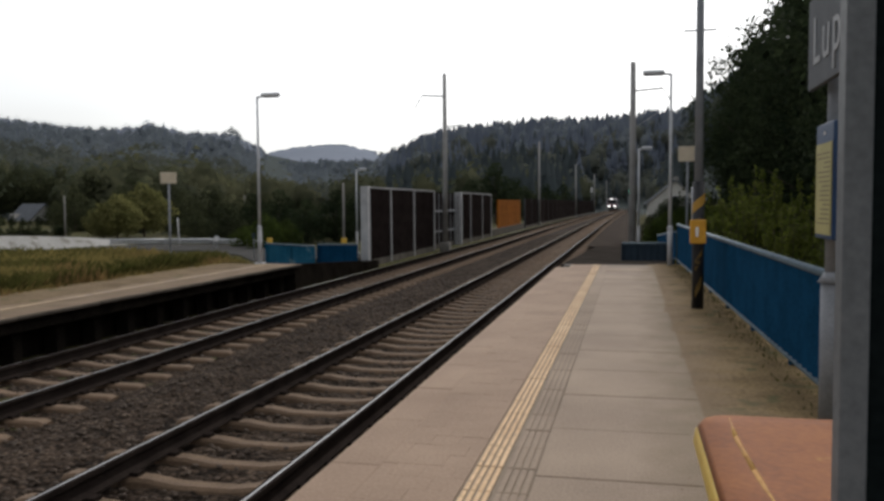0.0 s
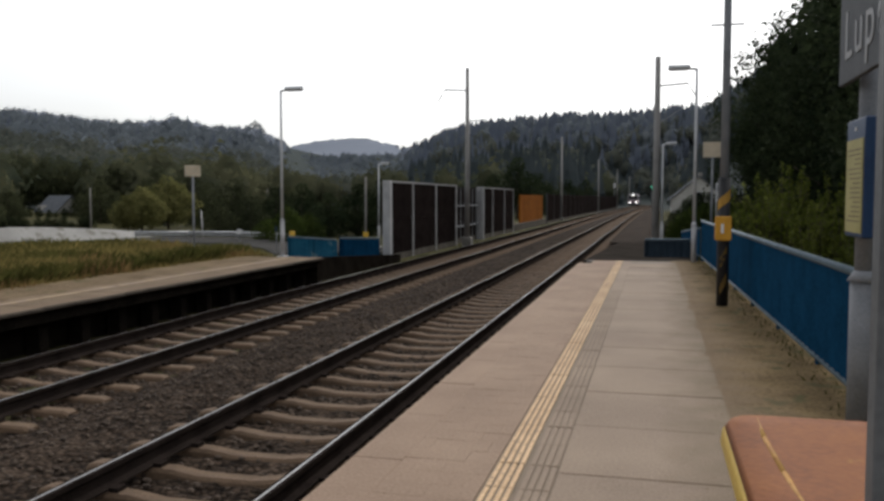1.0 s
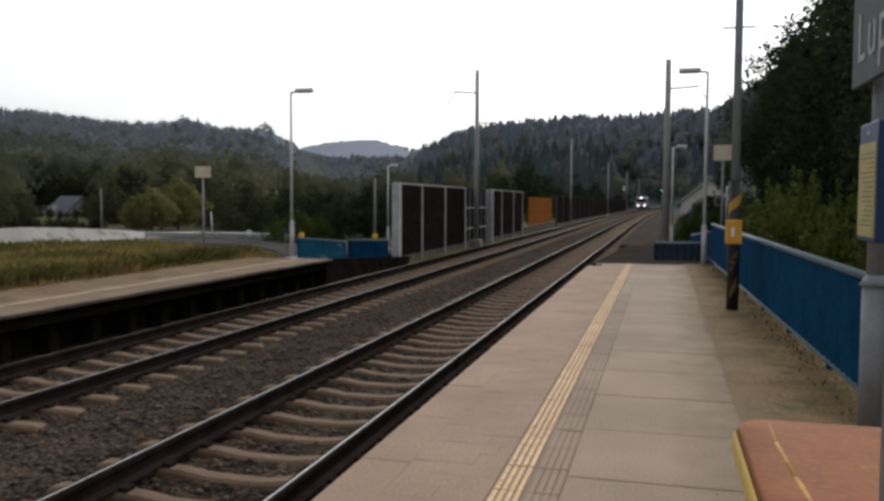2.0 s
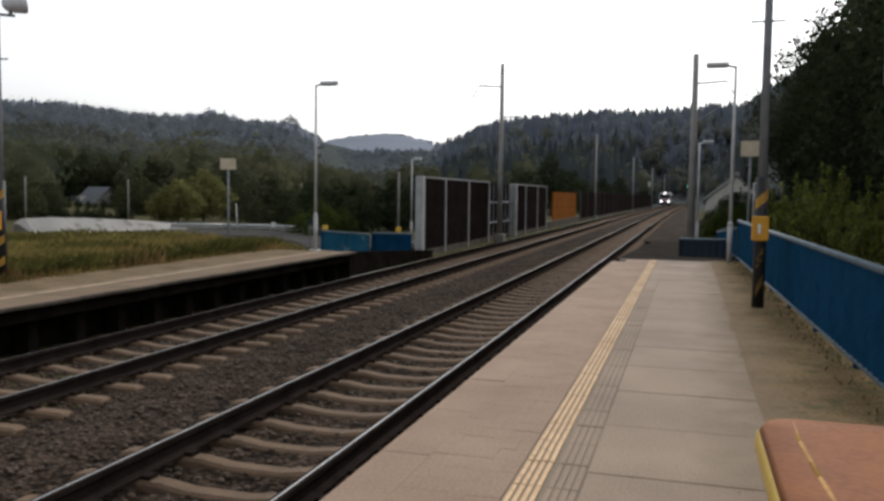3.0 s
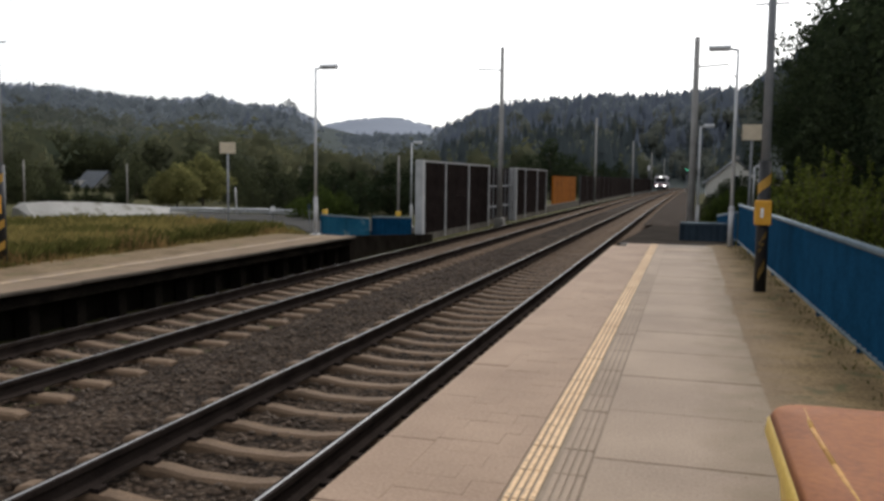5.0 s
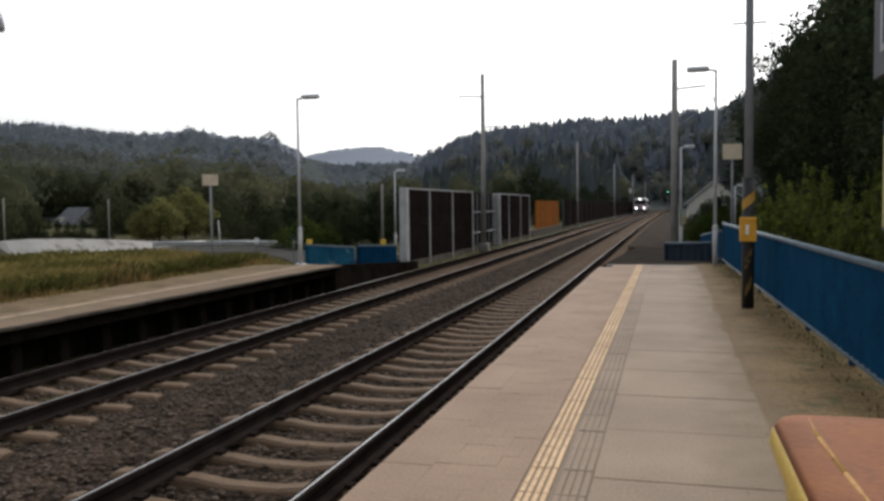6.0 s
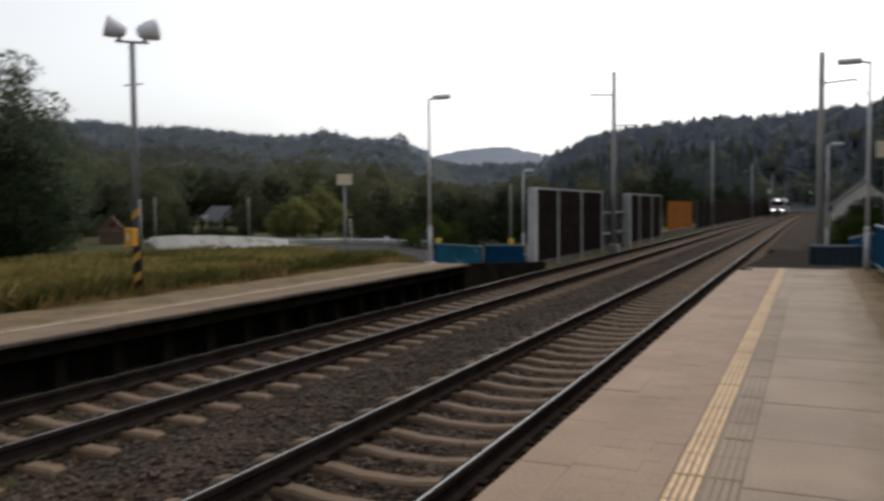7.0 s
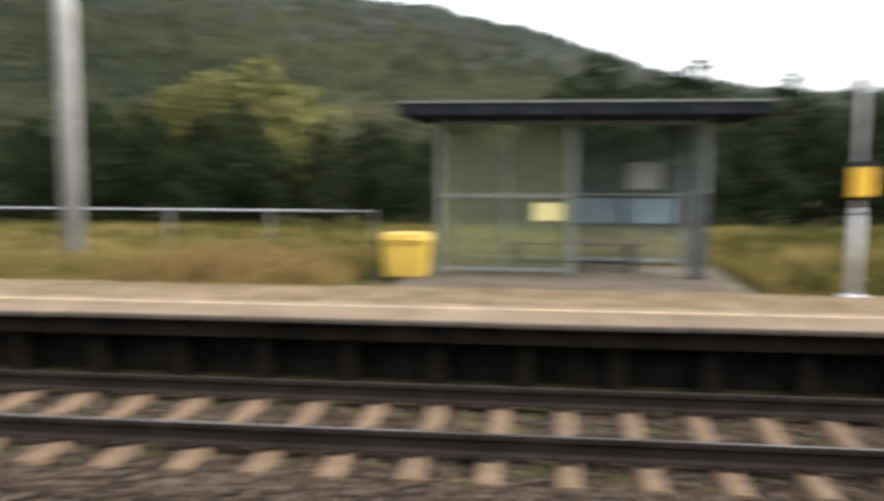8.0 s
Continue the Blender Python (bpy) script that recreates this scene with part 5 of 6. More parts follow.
def shrub_kind(seed, h, spread, stems, leaves, size, mat, label):
    """A shrub of many leaning shoots, each set with small leaves up to its tip."""
    rng = np.random.default_rng(seed)
    t = tagged(empty("bush", 0, 0, -500), label, "bush")
    bm = bmesh.new()
    ps, dirs = [], []
    for k in range(stems):
        a, lean = rng.uniform(0, 6.283), abs(rng.normal(0, 0.55))
        foot = np.array([math.cos(a), math.sin(a), 0]) * spread * 0.3 * rng.random()
        tall = h * (0.55 + 0.45 * rng.random()) * (1 - 0.25 * min(1, lean))
        tip = foot + np.array([math.cos(a) * lean * spread, math.sin(a) * lean * spread, tall])
        mid = foot + (tip - foot) * 0.5 + np.array([0, 0, 0.12 * h])
        tube(bm, foot, mid, 0.014, 0.009, n=4)
        tube(bm, mid, tip, 0.009, 0.003, n=4)
        u = 0.12 + 0.88 * rng.random(leaves) ** 0.8
        c = (1 - u)[:, None] ** 2 * foot + (2 * u * (1 - u))[:, None] * mid + u[:, None] ** 2 * tip
        off = rng.normal(size=(leaves, 3))
        off /= np.linalg.norm(off, axis=1)[:, None]
        ps.append(c + off * (0.03 + 0.2 * (1 - u))[:, None] * rng.uniform(0.4, 1, leaves)[:, None])
        dirs.append(off + np.array([math.cos(a), math.sin(a), 0.6]))
    ps, dirs = np.concatenate(ps), np.concatenate(dirs)
    n = len(ps)
    ms = any_turn(rng, n) * (size * rng.uniform(0.6, 1.3, n))[:, None, None]
    ms[np.einsum("ni,ni->n", ms[:, :, 2], dirs) < 0, :, 1:] *= -1
    ob = scatter("crown", [(-0.5, 0, 0), (0, -0.24, 0.05), (0.5, 0, 0), (0, 0.24, 0.05)], [(0, 1, 2, 3)], (ms, ps), mat)
    soften(ob, np.repeat(dirs + 0.5 * rng.normal(size=(n, 3)), 4, axis=0))
    ob.parent = t
    part("stem", bm, BARK, t)
    return t


def plant(kind, x, y, rz, s, sz=None, sink=0.0):
    m = Matrix.Translation((x, y, float(height(x, y)) - sink)) @ Matrix.Rotation(radians(rz), 4, "Z")
    c = copy_thing(kind, m)
    c.scale = (s, s, sz or s)
    return c


def build_trees():
    dark = [tree_kind(11 + i, 8.0, 2.9, 5000, 0.28, LEAF_DARK, 0.2, "dark green broadleaf tree at the wood's edge") for i in range(3)]
    grand = [tree_kind(71 + i, 8.0, 2.9, 15000, 0.15, LEAF_DARK, 0.2, "tall dark green tree above the fence") for i in range(2)]
    mid = [tree_kind(51 + i, 8.0, 3.1, 3600, 0.34, LEAF_MID, 0.18, "olive green broadleaf tree below the hill") for i in range(2)]
    green = [tree_kind(21 + i, 3.4, 1.5, 3400, 0.15, LEAF_GREEN, 0.06, "bright green leafy bush behind the fence", "bush") for i in range(2)]
    olive = tree_kind(31, 5.0, 2.8, 6500, 0.24, LEAF_OLIVE, 0.14, "round olive green bush on the meadow", "bush")
    willow = tree_kind(41, 9.0, 3.0, 11000, 0.16, LEAF_WILLOW, 0.2, "tall grey-green tree with feathery top", tall=0.1)
    shrubs = [shrub_kind(81 + i, 2.75, 0.85, 46, 62, 0.1, LEAF_SHRUB, "bright green bush with long shoots behind the fence") for i in range(3)]
    rng = random.Random(5)
    # wood edge behind the far platform
    for k in range(28):
        az = radians(50.5 + 2.85 * k + rng.uniform(-1.2, 1.2))
        d = rng.uniform(36, 50)
        s = (0.72 + 0.0028 * d) * rng.uniform(0.85, 1.08)
        plant(rng.choice(dark), -d * math.sin(az), d * math.cos(az), rng.uniform(0, 360), s * (0.8 if az > radians(88) else 1.12), sink=0.8)
    for k in range(22):
        az = radians(50 + 3.6 * k)
        d = rng.uniform(29, 34)
        plant(rng.choice(dark), -d * math.sin(az), d * math.cos(az), rng.uniform(0, 360), rng.uniform(0.42, 0.58), sink=0.5)
    plant(willow, -31.5, 26.0, 20, 1.02, sink=0.2)
    plant(willow, -31.0, 25.3, 140, 0.93, sink=0.2)
    plant(willow, -32.2, 26.6, 250, 0.86, sink=0.2)
    plant(willow, -34.2, 27.2, 120, 0.74, sink=0.2)
    for az, d, s in ((50.5, 38, 0.7), (52, 38, 0.72), (54, 38, 0.66)):
        plant(dark[0], -d * math.sin(radians(az)), d * math.cos(radians(az)), az * 11, s, sink=0.6)
    for az, d, s in ((111.5, 43, 1.3), (108.3, 42, 1.4), (114.2, 44, 1.1), (58, 27, 0.42)):
        plant(olive, -d * math.sin(radians(az)), d * math.cos(radians(az)), az, s)
    # bushes on the meadow by the lane
    for az, d, s in ((32.3, 66, 0.74), (33.9, 62, 0.58), (34.7, 62, 0.44)):
        plant(olive, -d * math.sin(radians(az)), d * math.cos(radians(az)), az * 7, s)
    for az, d, s in ((28.0, 62, 0.62), (26.2, 60, 0.5), (24.5, 66, 0.55), (22.0, 62, 0.45), (20.2, 58, 0.4), (29.6, 70, 0.6), (43.0, 70, 0.55), (49.5, 60, 0.62)):
        plant(rng.choice(mid), -d * math.sin(radians(az)), d * math.cos(radians(az)), az * 9, s, sink=1.4)
    for az, d, s in ((29, 55, 0.3), (27, 52, 0.34), (25.3, 56, 0.4), (23.6, 54, 0.42), (21.8, 50, 0.36), (19.8, 52, 0.42), (18.2, 54, 0.45), (41.6, 84, 0.42), (36.4, 82, 0.5), (43.2, 76, 0.5), (44.3, 82, 0.5),
                     (37.2, 150, 0.95), (38.4, 152, 0.9), (39.6, 150, 0.95), (40.8, 149, 0.95), (42.0, 146, 0.95), (35.6, 120, 0.8), (33, 100, 0.7), (31, 96, 0.7)):
        plant(rng.choice(mid if d > 75 or az > 26 else dark), -d * math.sin(radians(az)), d * math.cos(radians(az)), az * 9, s * 1.2, sink=0.9)
    for az, d, s in ((24.6, 45, 0.42), (23.2, 46, 0.36), (26.0, 47, 0.3)):
        plant(rng.choice(green), -d * math.sin(radians(az)), d * math.cos(radians(az)), az * 9, s * 1.6, sink=0.5)
    for az, d, s in ((37.6, 112, 0.42), (41.3, 112, 0.4), (37.0, 108, 0.5), (45.0, 70, 0.45)):
        plant(rng.choice(mid), -d * math.sin(radians(az)), d * math.cos(radians(az)), az * 9, s, sink=0.5)
    # behind the barrier
    for az, d, s in ((9.0, 95, 0.95), (7.6, 110, 0.8), (10.6, 92, 0.7), (12.6, 85, 0.55), (14.5, 82, 0.5), (16.5, 80, 0.55), (5.6, 130, 0.75), (4.4, 150, 0.8)):
        plant(rng.choice(dark), -d * math.sin(radians(az)), d * math.cos(radians(az)), az * 9, s, sink=0.8)
    # right side: bushes behind the fence, tall dark wood above them
    for k, (x, y, s) in enumerate(((2.25, 16.6, 0.98), (2.6, 17.8, 1.08), (2.2, 19.2, 1.05), (2.9, 15.4, 0.9), (2.5, 13.9, 0.8), (2.7, 12.4, 0.74), (3.2, 14.4, 0.92), (3.5, 16.6, 1.0), (2.55, 10.9, 0.66),
                                   (2.9, 9.6, 0.62), (3.3, 11.6, 0.8), (3.1, 19.8, 1.05), (2.6, 21.8, 0.95), (3.4, 23.6, 1.0), (3.9, 18.2, 1.1), (4.0, 13.0, 0.95))):
        plant(shrubs[k % 3], x, y, rng.uniform(0, 360), s, sink=0.15)
    for x, y, s in ((1.2, 49, 0.25), (1.9, 50, 0.29), (2.6, 50, 0.31), (3.3, 50, 0.31), (4.0, 51, 0.3), (4.8, 52, 0.3), (2.3, 54, 0.31), (3.1, 54, 0.32)):
        plant(rng.choice(dark), x, y, rng.uniform(0, 360), s, sink=0.3)
        plant(rng.choice(green), x + 0.2, y - 2.2, rng.uniform(0, 360), s * 1.9, sink=0.3)
    for k in range(64):
        az = radians(17.5 + 0.5 * k + rng.uniform(-0.2, 0.2))
        d = rng.uniform(72, 96)
        if 36.6 < math.degrees(az) < 42.4:
            plant(rng.choice(dark), -70 * math.sin(az), 70 * math.cos(az), rng.uniform(0, 360), rng.uniform(0.1, 0.16), sink=0.25)
            plant(rng.choice(dark), -112 * math.sin(az), 112 * math.cos(az), rng.uniform(0, 360), rng.uniform(0.12, 0.19), sink=0.3)
            continue
        plant(rng.choice(dark + mid), -d * math.sin(az), d * math.cos(az), rng.uniform(0, 360), rng.uniform(0.2, 0.27), sink=0.35)
    az = radians(26.8)
    ridge_tree = tree_kind(61, 14.0, 6.5, 1500, 1.0, HAZED_LEAF, 0.3, "lone airy tree on the ridge, haze in its colour")
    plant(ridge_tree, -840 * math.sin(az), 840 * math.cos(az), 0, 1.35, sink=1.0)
    for x, y, s in ((7.0, 52, 1.0), (8.9, 58, 0.95), (9.6, 62, 0.85), (9.4, 54, 0.95), (11.0, 60, 1.35), (8.0, 47, 0.8), (10.6, 44, 1.35), (8.9, 36, 1.25), (12.8, 48, 1.6), (6.5, 30, 0.95), (9.2, 30, 1.3),
                    (12, 38, 1.6), (7.0, 24, 0.9), (9.5, 23, 1.2), (6.2, 19, 0.8), (8.5, 18, 1.1), (6.0, 14, 0.85), (8.6, 13, 1.1), (13, 28, 1.5), (12, 20, 1.4), (13.5, 58, 1.8), (13.2, 72, 1.6), (11.5, 76, 0.95)):
        plant(rng.choice(grand), x, y, rng.uniform(0, 360), s * rng.uniform(0.92, 1.06) * (1.4 if y > 42 else 1.25), sink=0.6)
    for k in dark + grand + mid + green + shrubs + [olive, willow, ridge_tree]:
        for o in (*k.children_recursive, k):
            bpy.data.objects.remove(o)


def lumpy(v):
    return 1 + 0.2 * np.sin(v[:, :1] * 4 + 1) * np.cos(v[:, 1:2] * 5) + 0.12 * np.sin(v[:, 2:] * 7 + 2 * v[:, :1])


def leafy_crown(rng, cards, size, near):
    """A lumpy core wrapped in small leaf clumps, one unit high."""
    bm = bmesh.new()
    bmesh.ops.create_icosphere(bm, subdivisions=2 if near else 1, radius=1.0)
    ball = np.array([v.co[:] for v in bm.verts])
    tris = np.array([[v.index for v in f.verts] for f in bm.faces])
    bm.free()
    shape = np.array([1, 1, 1.1])
    core = ball * 0.33 * lumpy(ball) * shape + np.array([0, 0, 0.5])
    bd = rng.normal(size=(cards, 3))
    bd[:, 2] = np.abs(bd[:, 2]) - 0.35
    bd /= np.linalg.norm(bd, axis=1)[:, None]
    bc = bd * (0.3 + 0.19 * rng.random((cards, 1))) * lumpy(bd) * shape + np.array([0, 0, 0.52])
    up = bd + 0.45 * rng.normal(size=(cards, 3))
    up /= np.linalg.norm(up, axis=1)[:, None]
    side = np.cross(up, rng.normal(size=(cards, 3)))
    side /= np.linalg.norm(side, axis=1)[:, None]
    tm = np.stack([side, np.cross(up, side), up], 2) * size
    q = np.array([(-0.5, -0.3, 0), (0.55, 0.0, 0), (-0.1, 0.5, 0.05)])
    bv = np.concatenate([core, (np.einsum("nij,kj->nki", tm, q) + bc[:, None, :]).reshape(-1, 3)])
    bf = np.concatenate([tris, np.arange(cards * 3).reshape(cards, 3) + len(core)])
    return bv, bf


def spruce_shape():
    """Four stacked ragged cones, one unit high."""
    seg, sv, sf = 7, [], []
    for z0, z1, r in ((0.06, 0.42, 0.2), (0.26, 0.62, 0.165), (0.46, 0.82, 0.12), (0.66, 1.0, 0.075)):
        b = len(sv)
        sv.append((0, 0, z1))
        for k in range(seg):
            a = 2 * math.pi * k / seg + z0 * 3
            rr = r * (1.15 if k % 2 else 0.8)
            sv.append((rr * math.cos(a), rr * math.sin(a), z0 - (0.03 if k % 2 else 0)))
        sf += [(b, b + 1 + k, b + 1 + (k + 1) % seg) for k in range(seg)]
    return sv, sf


def build_woods():
    """Woods on the valley slopes: rough broadleaf crowns and spruces."""
    rng = np.random.default_rng(12)
    n = 19000
    az = np.radians(rng.uniform(-14, 128, n))
    u = rng.random(n)
    deg = np.degrees(az)
    d1 = np.interp(deg, RIDGE_AZ, RIDGE_D1)
    d0 = np.interp(deg, RIDGE_AZ, RIDGE_D0)
    d = d0 * 0.95 + (np.minimum(d1, 950) * 1.12 - d0 * 0.95) * u ** 0.9
    x, y = -d * np.sin(az), d * np.cos(az)
    keep = (d > 108) & ~((deg < -3) & (d < 240)) & ~((np.abs(x - BEND(y) + 5.4) < 9) & (y < 330)) & ~((deg > 24) & (deg < 48) & (d < 118)) & ~((deg > 36.5) & (deg < 42.5) & (d < 175)) & ~((deg > -6) & (deg < 1) & (d < 150))
    az, d, x, y, deg = az[keep], d[keep], x[keep], y[keep], deg[keep]
    m = len(x)
    z = height(x, y)
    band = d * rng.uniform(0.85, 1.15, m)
    band = np.where((deg > 16.8) & (deg < 25), np.minimum(band, 600), band)   # kept out of the ridge's haze tint before the far hill
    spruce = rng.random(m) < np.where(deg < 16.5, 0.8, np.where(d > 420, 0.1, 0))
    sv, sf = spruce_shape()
    # the farther spruces get a haze tint in their colour
    for sel, mat, lab in ((band < 380, SPRUCE, "dark spruce wood on the hill"), (band >= 380, HAZED_SPRUCE, "spruce wood below the ridge with blue-grey haze in its colour")):
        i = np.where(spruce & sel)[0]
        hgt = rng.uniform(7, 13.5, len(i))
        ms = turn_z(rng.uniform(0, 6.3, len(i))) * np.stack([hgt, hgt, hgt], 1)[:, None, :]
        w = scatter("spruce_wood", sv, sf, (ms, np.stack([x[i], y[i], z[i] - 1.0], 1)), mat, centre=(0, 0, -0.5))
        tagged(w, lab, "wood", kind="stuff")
    # leaf colours pale and turn blue by distance band, as painted haze
    kinds = ((0, 240, 130, 0.115, FAR_LEAF, "mixed green broadleaf wood above the valley floor"), (240, 430, 70, 0.15, MID_LEAF, "broadleaf wood on the lower slopes, slightly hazed in colour"),
             (430, 690, 34, 0.2, HAZED_LEAF, "distant mixed wood on the valley slopes, haze in its colour"), (690, 9999, 26, 0.22, RIDGE_HAZE_LEAF, "wood along the ridge with pale blue-grey haze in its colour"))
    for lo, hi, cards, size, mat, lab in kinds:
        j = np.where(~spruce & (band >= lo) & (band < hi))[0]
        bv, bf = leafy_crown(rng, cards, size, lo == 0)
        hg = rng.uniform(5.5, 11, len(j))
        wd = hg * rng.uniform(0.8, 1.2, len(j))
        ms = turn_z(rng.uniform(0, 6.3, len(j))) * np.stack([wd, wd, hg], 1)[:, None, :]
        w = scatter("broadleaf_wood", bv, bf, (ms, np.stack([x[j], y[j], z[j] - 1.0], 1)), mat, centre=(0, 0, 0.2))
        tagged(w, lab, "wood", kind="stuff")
    # the hill closing the valley, its blue a haze tint in the base colour
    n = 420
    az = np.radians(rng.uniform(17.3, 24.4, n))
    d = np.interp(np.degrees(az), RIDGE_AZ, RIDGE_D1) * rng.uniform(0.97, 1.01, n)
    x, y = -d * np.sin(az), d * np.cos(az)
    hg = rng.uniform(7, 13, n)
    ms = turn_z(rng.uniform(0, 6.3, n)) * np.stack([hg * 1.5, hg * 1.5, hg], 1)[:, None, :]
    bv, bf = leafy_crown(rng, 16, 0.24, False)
    w = scatter("broadleaf_wood", bv, bf, (ms, np.stack([x, y, height(x, y) - 2.0], 1)), HAZE_HILL, centre=(0, 0, 0.2))
    tagged(w, "far wooded hill closing the valley, blue haze in its colour", "wood", kind="stuff")


def blades(name, xs, ys, zs, hs, mat, seed, label, lean=0.35, width=0.012):
    rng = np.random.default_rng(seed)
    n = len(xs)
    a = rng.uniform(0, 2 * np.pi, n)
    wx, wy = np.cos(a) * width, np.sin(a) * width
    lx, ly = rng.normal(0, lean, n) * hs, rng.normal(0, lean, n) * hs
    p = np.stack([xs, ys, zs], 1)
    v = np.stack([p + np.stack([-wx, -wy, 0 * a], 1), p + np.stack([wx, wy, 0 * a], 1),
                  p + np.stack([lx * 0.35 + wx * 0.7, ly * 0.35 + wy * 0.7, hs * 0.6], 1), p + np.stack([lx, ly, hs], 1)], 1)
    f = np.arange(n * 4).reshape(n, 4)
    return tagged(soup(name, v.reshape(-1, 3).tolist(), f.tolist(), mat), label, "grass", kind="stuff")


def build_grass():
    rng = np.random.default_rng(21)
    n = 60000
    x = -10.75 - 12 * rng.random(n) ** 1.8
    y = rng.uniform(-14, 23.4, n)
    patch = np.array([noise.noise((a * 0.5, b * 0.5, 3)) for a, b in zip(x, y)])
    bare = ((x > -14.7) & (y > -2.3) & (y < 3.6)) | ((x > -13.4) & (y > 7.7) & (y < 9.9))
    edge = np.clip((-10.7 - x) / 1.5, 0.16, 1)
    h = (0.28 + 0.22 * patch + 0.12 * rng.random(n)) * edge * np.where(y > 4, 1.15, 0.9) * (1 + 0.7 * np.exp(-((y - 11.5) / 2.5) ** 2 - ((x + 13.5) / 1.6) ** 2))
    ok = ~bare & (h > 0.05)
    blades("long_grass", x[ok], y[ok], height(x[ok], y[ok]) - 0.02, h[ok], GRASS, 1, "long dry yellow-green grass behind the platform", width=0.014)
    n = 9000
    x, y = -10.9 - 3.2 * rng.random(n) ** 1.5, rng.uniform(-14, 23.4, n)
    patch = np.array([noise.noise((a * 0.45, b * 0.35, 8)) for a, b in zip(x, y)])
    ok = (patch > -0.02) & ~((x > -14.7) & (y > -2.3) & (y < 3.6)) & ~((x > -13.4) & (y > 8.2) & (y < 9.8))
    h = (0.22 + 0.5 * patch + 0.1 * rng.random(n)) * np.clip((-10.7 - x) / 0.8, 0.25, 1)
    blades("dry_stalks", x[ok], y[ok], height(x[ok], y[ok]) - 0.02, h[ok], STALKS, 9, "reddish dry stalks along the platform's back", lean=0.2, width=0.01)
    n = 14000
    x, y = -11.6 - 10 * rng.random(n) ** 1.6, rng.uniform(4, 23.4, n)
    patch = np.array([noise.noise((a * 0.4, b * 0.4, 14)) for a, b in zip(x, y)])
    ok = (patch > -0.1) & ~((x > -13.4) & (y > 7.7) & (y < 9.9))
    blades("green_tufts", x[ok], y[ok], height(x[ok], y[ok]) - 0.02, (0.32 + 0.3 * patch + 0.15 * rng.random(n))[ok], GREEN_GRASS, 10, "rank green tufts in the dry meadow", width=0.016)
    n = 16000
    x, y = rng.uniform(-30, -16, n), rng.uniform(-25, 32, n)
    blades("meadow_grass", x, y, height(x, y) - 0.02, rng.uniform(0.2, 0.5, n), GREEN_GRASS, 2, "green meadow grass", width=0.03)
    n = 9000
    x, y = rng.uniform(1.75, 4.6, n), rng.uniform(6.5, 40, n)
    blades("fence_grass", x, y, height(x, y) - 0.02, rng.uniform(0.3, 0.8, n), GREEN_GRASS, 3, "rank green grass behind the fence", width=0.014)
    n = 1500
    y = rng.uniform(2.6, 20.5, n)
    fx = 1.5 - 0.0216 * (y - 6.2)
    x = fx - np.abs(rng.normal(0, 0.12, n)) + 0.05
    blades("weeds", x, y, 0 * x - 0.02, rng.uniform(0.02, 0.07, n), GREEN_GRASS, 4, "low weeds along the fence foot", width=0.007)
    n = 12000
    x, y = rng.uniform(0.9, 9, n), rng.uniform(24, 60, n)
    blades("verge_grass", x, y, height(x, y) - 0.02, rng.uniform(0.1, 0.3, n), GREEN_GRASS, 6, "mown green verge beyond the ramp", width=0.03)


# ---- the place ----
build_ground()
build_ballast()
build_noise_wall()
build_road()

# ramps beyond the platform ends
ramp = tagged(part("ramp_near", prism(bmesh.new(), [(20.9, -0.02), (44, -0.75), (44, -1.3), (20.9, -1.3)], -1.6, 1.1), DARK_ASPHALT), "dark asphalt ramp down from the platform", "ramp", kind="structure")
bm = bmesh.new()
rows = [[bm.verts.new((x + bend(y), y, -0.72)) for x in (-2.1, -0.7, 0.55)] for y in (43, 60, 80, 100, 125, 150, 180, 220)]
for r0, r1 in zip(rows, rows[1:]):
    for k in range(2):
        bm.faces.new((r0[k], r0[k + 1], r1[k + 1], r1[k]))
tagged(part("service_path", bm, GRAVEL), "dark gravel path beside the line", "path", kind="structure")
tagged(part("ramp_far", prism(bmesh.new(), [(22.1, -0.16), (30.5, -0.85), (30.5, -1.3), (22.1, -1.3)], -13.2, -9.62), DARK_ASPHALT), "dark asphalt ramp at the far platform end", "ramp", kind="structure")

# ramp side in the same concrete, darkened for shade
tagged(part("ramp_wall", prism(bmesh.new(), [(22.05, -0.17), (29.9, -0.6), (31.05, -0.66), (31.05, -1.3), (22.05, -1.3)], -9.61, -9.4), SHADED_CONCRETE), "side wall of the ramp, coloured dark for shade", "wall", kind="structure")

build_fence("sheet_fence", (1.5, 6.25, 0), (1.18, 21.0, 0), 0.0, 0.98, "blue sheet-metal railing with a grey cap rail")
build_fence("ramp_railing", (-0.15, 24.0, 0), (1.05, 24.0, 0), -0.28, 0.38, "dull blue railing across the ramp", panel=1.2, mat=DULL_BLUE)
build_fence("ramp_railing", (1.15, 21.3, 0), (1.1, 33.0, -0.55), 0.0, 0.8, "blue railing descending beside the ramp", panel=2.0)
build_fence("ramp_railing", (-13.4, 29.6, 0.1), (-11.45, 29.6, 0), -0.82, 0.06, "faded blue railing with smeared paint at the foot of the ramp", panel=1.0, mat=GRAFFITI_BLUE)
build_fence("ramp_railing", (-11.4, 29.8, 0), (-9.85, 29.8, 0), -0.82, 0.02, "bright blue railing beside the noise barrier", panel=1.6)

build_lamp(-10.1, 22.0, PF, 4.66, 1, 0.62, "slim pale grey lamp post at the far platform's end", 1.0)
build_lamp(-11.33, 4.5, PF, 4.9, 1, 0.62, "slim pale grey lamp post with a yellow box", 1.08)
build_lamp(0.99, 20.75, -0.05, 4.56, -1, 0.62, "slim pale grey lamp post at the near platform's end", 0.92)
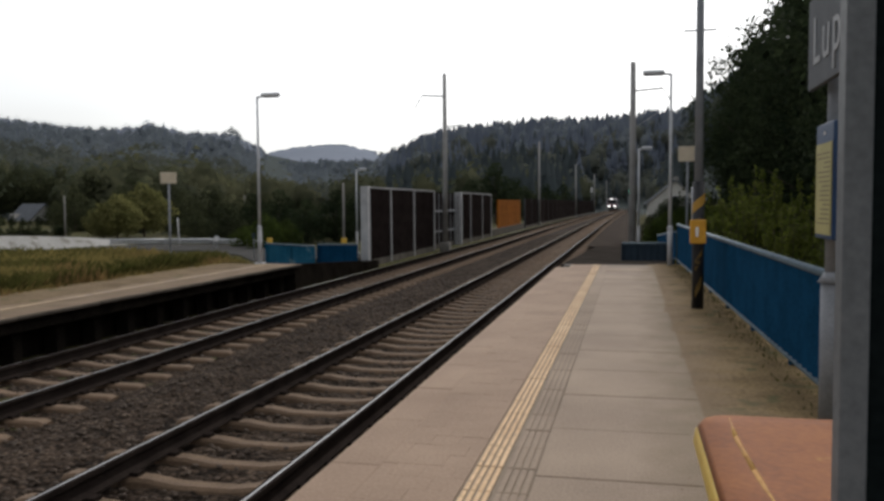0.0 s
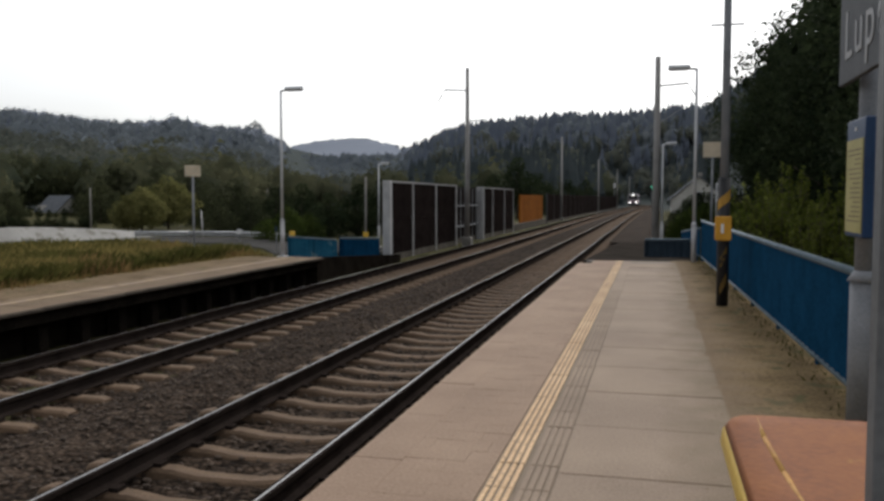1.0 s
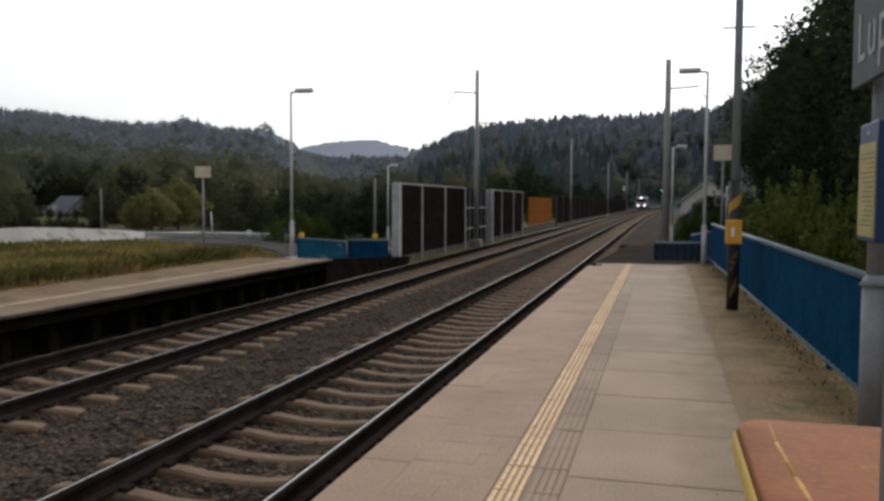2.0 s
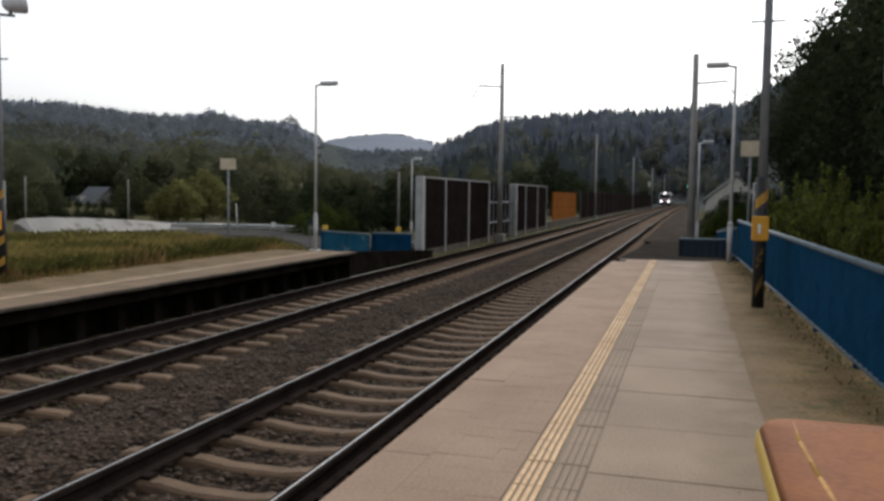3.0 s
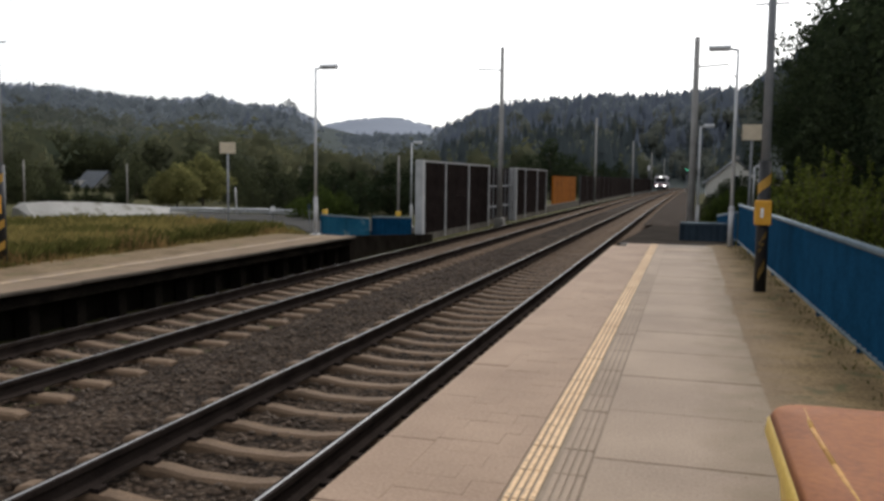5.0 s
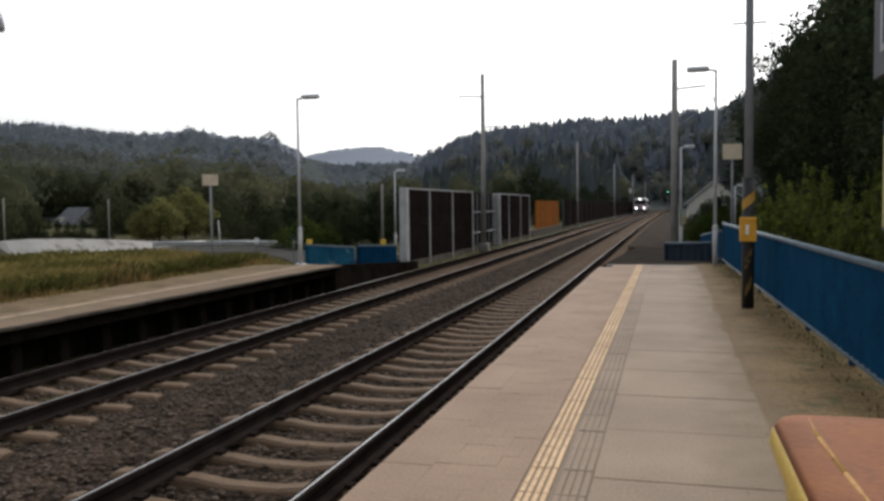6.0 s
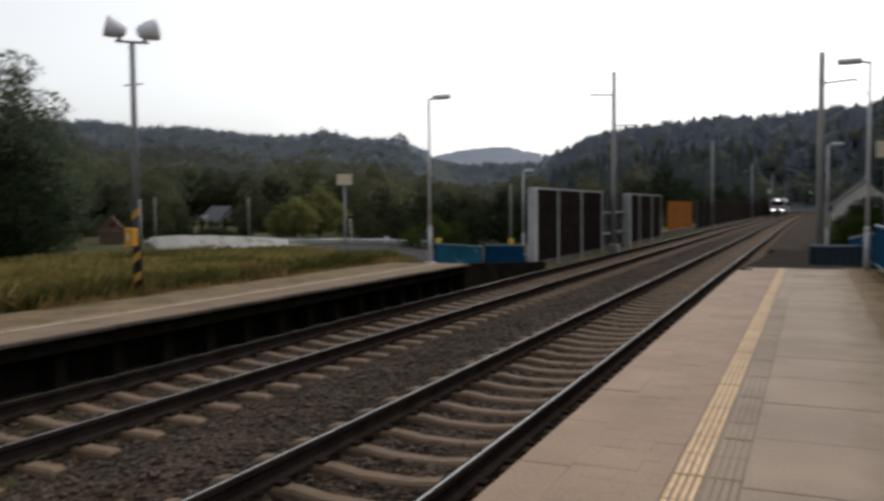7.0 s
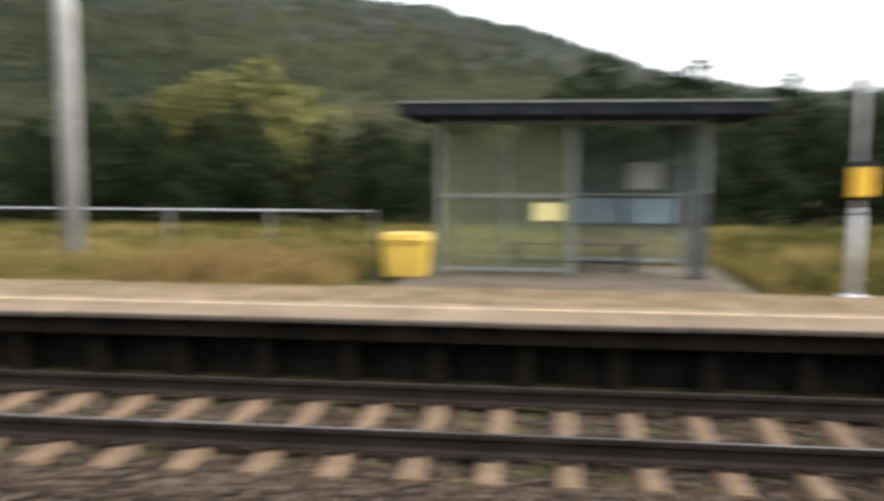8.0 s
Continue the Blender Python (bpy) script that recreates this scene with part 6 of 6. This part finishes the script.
build_lamp(0.37, 32.6, -0.45, 3.95, 1, 0.46, "short pale grey lamp post beside a mast")
build_lamp(-12.78, 38.5, -0.85, 4.0, 1, 0.46, "short pale grey lamp post behind the blue railing")
build_lamp(3.1, 44.0, -0.45, 2.7, 1, 0.4, "small lamp post among bushes", 0.6)
box = tagged(empty("call_box", -11.33, 4.5, PF), "yellow call box strapped to a lamp post", "box")
part("case", B(0.05, 0.19, -0.125, 0.125, 1.3, 1.68, bevel=0.015), BOX_YELLOW, box)
part("strap", B(-0.06, 0.2, -0.1, 0.1, 1.682, 1.75), BLACK, box)
part("backplate", B(0.03, 0.05, -0.1, 0.1, 1.26, 1.7), BLACK, box)

build_info_pole(1.0, 12.5, 0, 5.4, False, "grey pole with black-yellow foot and yellow call box")
build_info_pole(-11.5, 12.15, PF, 4.62, True, "grey pole with two horn loudspeakers and striped foot")
build_mast(-9.3, 42.5, -0.67, 8.85, -1, "grey concrete catenary mast in a barrier recess", 0.135, back=True)
build_mast(0.15, 34.8, -0.3, 7.4, 1, "grey concrete catenary mast beside the ramp", 0.155)
for my in (92, 147, 202, 258):
    build_mast(-10.3 + bend(my) + 0.45, my, -0.8, 9.0, -1, "distant grey catenary mast", 0.12, arm=False)
build_mast(-12.8, -7.1, -0.2, 8.5, 1, "grey concrete mast behind the far platform", 0.165, arm=False)
build_board(-13.32, 22.7, 2.32, -0.9, 0.46, 0.33, 25, "small cream board on a thin post by the meadow")
build_board(1.62, 24.6, 2.84, -0.5, 0.5, 0.42, -4, "small cream board on a thin post by the ramp")
for px, py, pz in ((-11.5, 33.0, 2.4), (-35.75, 47.6, 2.2), (-38.0, 78, 2.5), (-40.4, 43.6, 2.3)):
    pl = tagged(empty("wooden_pole", px, py, -0.95), "thin grey weathered wooden pole", "pole")
    part("shaft", T((0, 0, 0), (0, 0, pz + 0.95), 0.055, 0.045, n=8), CONCRETE, pl)
for px in (-13.4, -10.4):
    yb = tagged(empty("yellow_box", px, 29.9, -0.85), "small yellow box on a post", "box")
    part("post", T((0, 0, 0), (0, 0, 0.9), 0.04, n=8), ZINC, yb)
    part("case", B(-0.09, 0.09, -0.07, 0.07, 0.9, 1.09, bevel=0.015), BOX_YELLOW, yb)

# small signs along the lane
rs = tagged(empty("road_sign", -20.62, 39.3, -0.78), "small round white road sign on a short post", "sign")
part("post", T((0, 0.02, 0), (0, 0.02, 0.6), 0.025, n=8), GREY_PAINT, rs)
part("disc", T((0, 0.0, 0.57), (0.006, -0.012, 0.57), 0.15, n=20), WHITE_PAINT, rs, "plain round white plate")
rs = tagged(empty("road_sign", -15.5, 32.9, -0.82), "small blue rectangular sign on a thin post", "sign")
part("post", T((0, 0.02, 0), (0, 0.02, 1.1), 0.02, n=8), GREY_PAINT, rs)
part("plate", B(-0.07, 0.07, -0.012, 0.0, 0.92, 1.14, bevel=0.004), DULL_BLUE, rs, "small dull blue plate")
mp = tagged(empty("marker_post", -25.45, 43.9, -0.8), "thin leaning white marker post behind the guard rail", "post")
part("shaft", T((0.05, 0, 0), (-0.05, 0, 1.6), 0.035, 0.025, n=8), WHITE_PAINT, mp)

build_near_name_sign()
build_far_name_sign()
build_bin(0.845, 3.1, 0, 0, 1.06, 1.24, 0.68, "yellow grit bin with a faded orange lid", LID_ORANGE)
build_bin(-12.65, -1.57, PF, 0, 0.62, 0.74, 0.66, "yellow plastic grit bin beside the shelter", BIN_YELLOW)
build_cabinets()
build_far_shelter()
build_near_shelter()
build_pipe_rail()
build_house("house", -85.7, 106.7, -2.4, -12, 4.2, 8.8, 0.3, 4.2, TILE_GREY, "small house with a steep grey roof", True)
build_shed(-42.8, 42.2, -1.0)
build_house("house", 5.9, 120, -2.0, 90, 9.0, 7.0, 3.4, 6.4, TILE_GREY, "white gabled house behind bushes")
build_signal(-0.35, 190, -0.9, 5.2, True, "railway signal showing green")
build_signal(-11.3 + bend(215), 215, -0.9, 6.2, False, "railway signal seen from behind")
railcar = build_train()

build_trees()
build_woods()
build_grass()
build_near_platform()
build_far_platform()
build_track(NEAR, RAIL_N, 5.87, 0.608, "near railway track on concrete sleepers with shiny rails")
build_track(FAR, RAIL_F, 0.075, 0.6285, "far railway track on concrete sleepers")


def motions():
    rows = []
    for t in (0.0, 1.0, 2.0, 3.0, 4.0, 5.0, 6.0, 7.0, 8.0):
        y = 243.0 - 9.0 * t
        rows.append((t, pose(FAR + bend(y), y, RAIL_F, 0, 0, -0.9)))
    walk(railcar, rows)


motions()
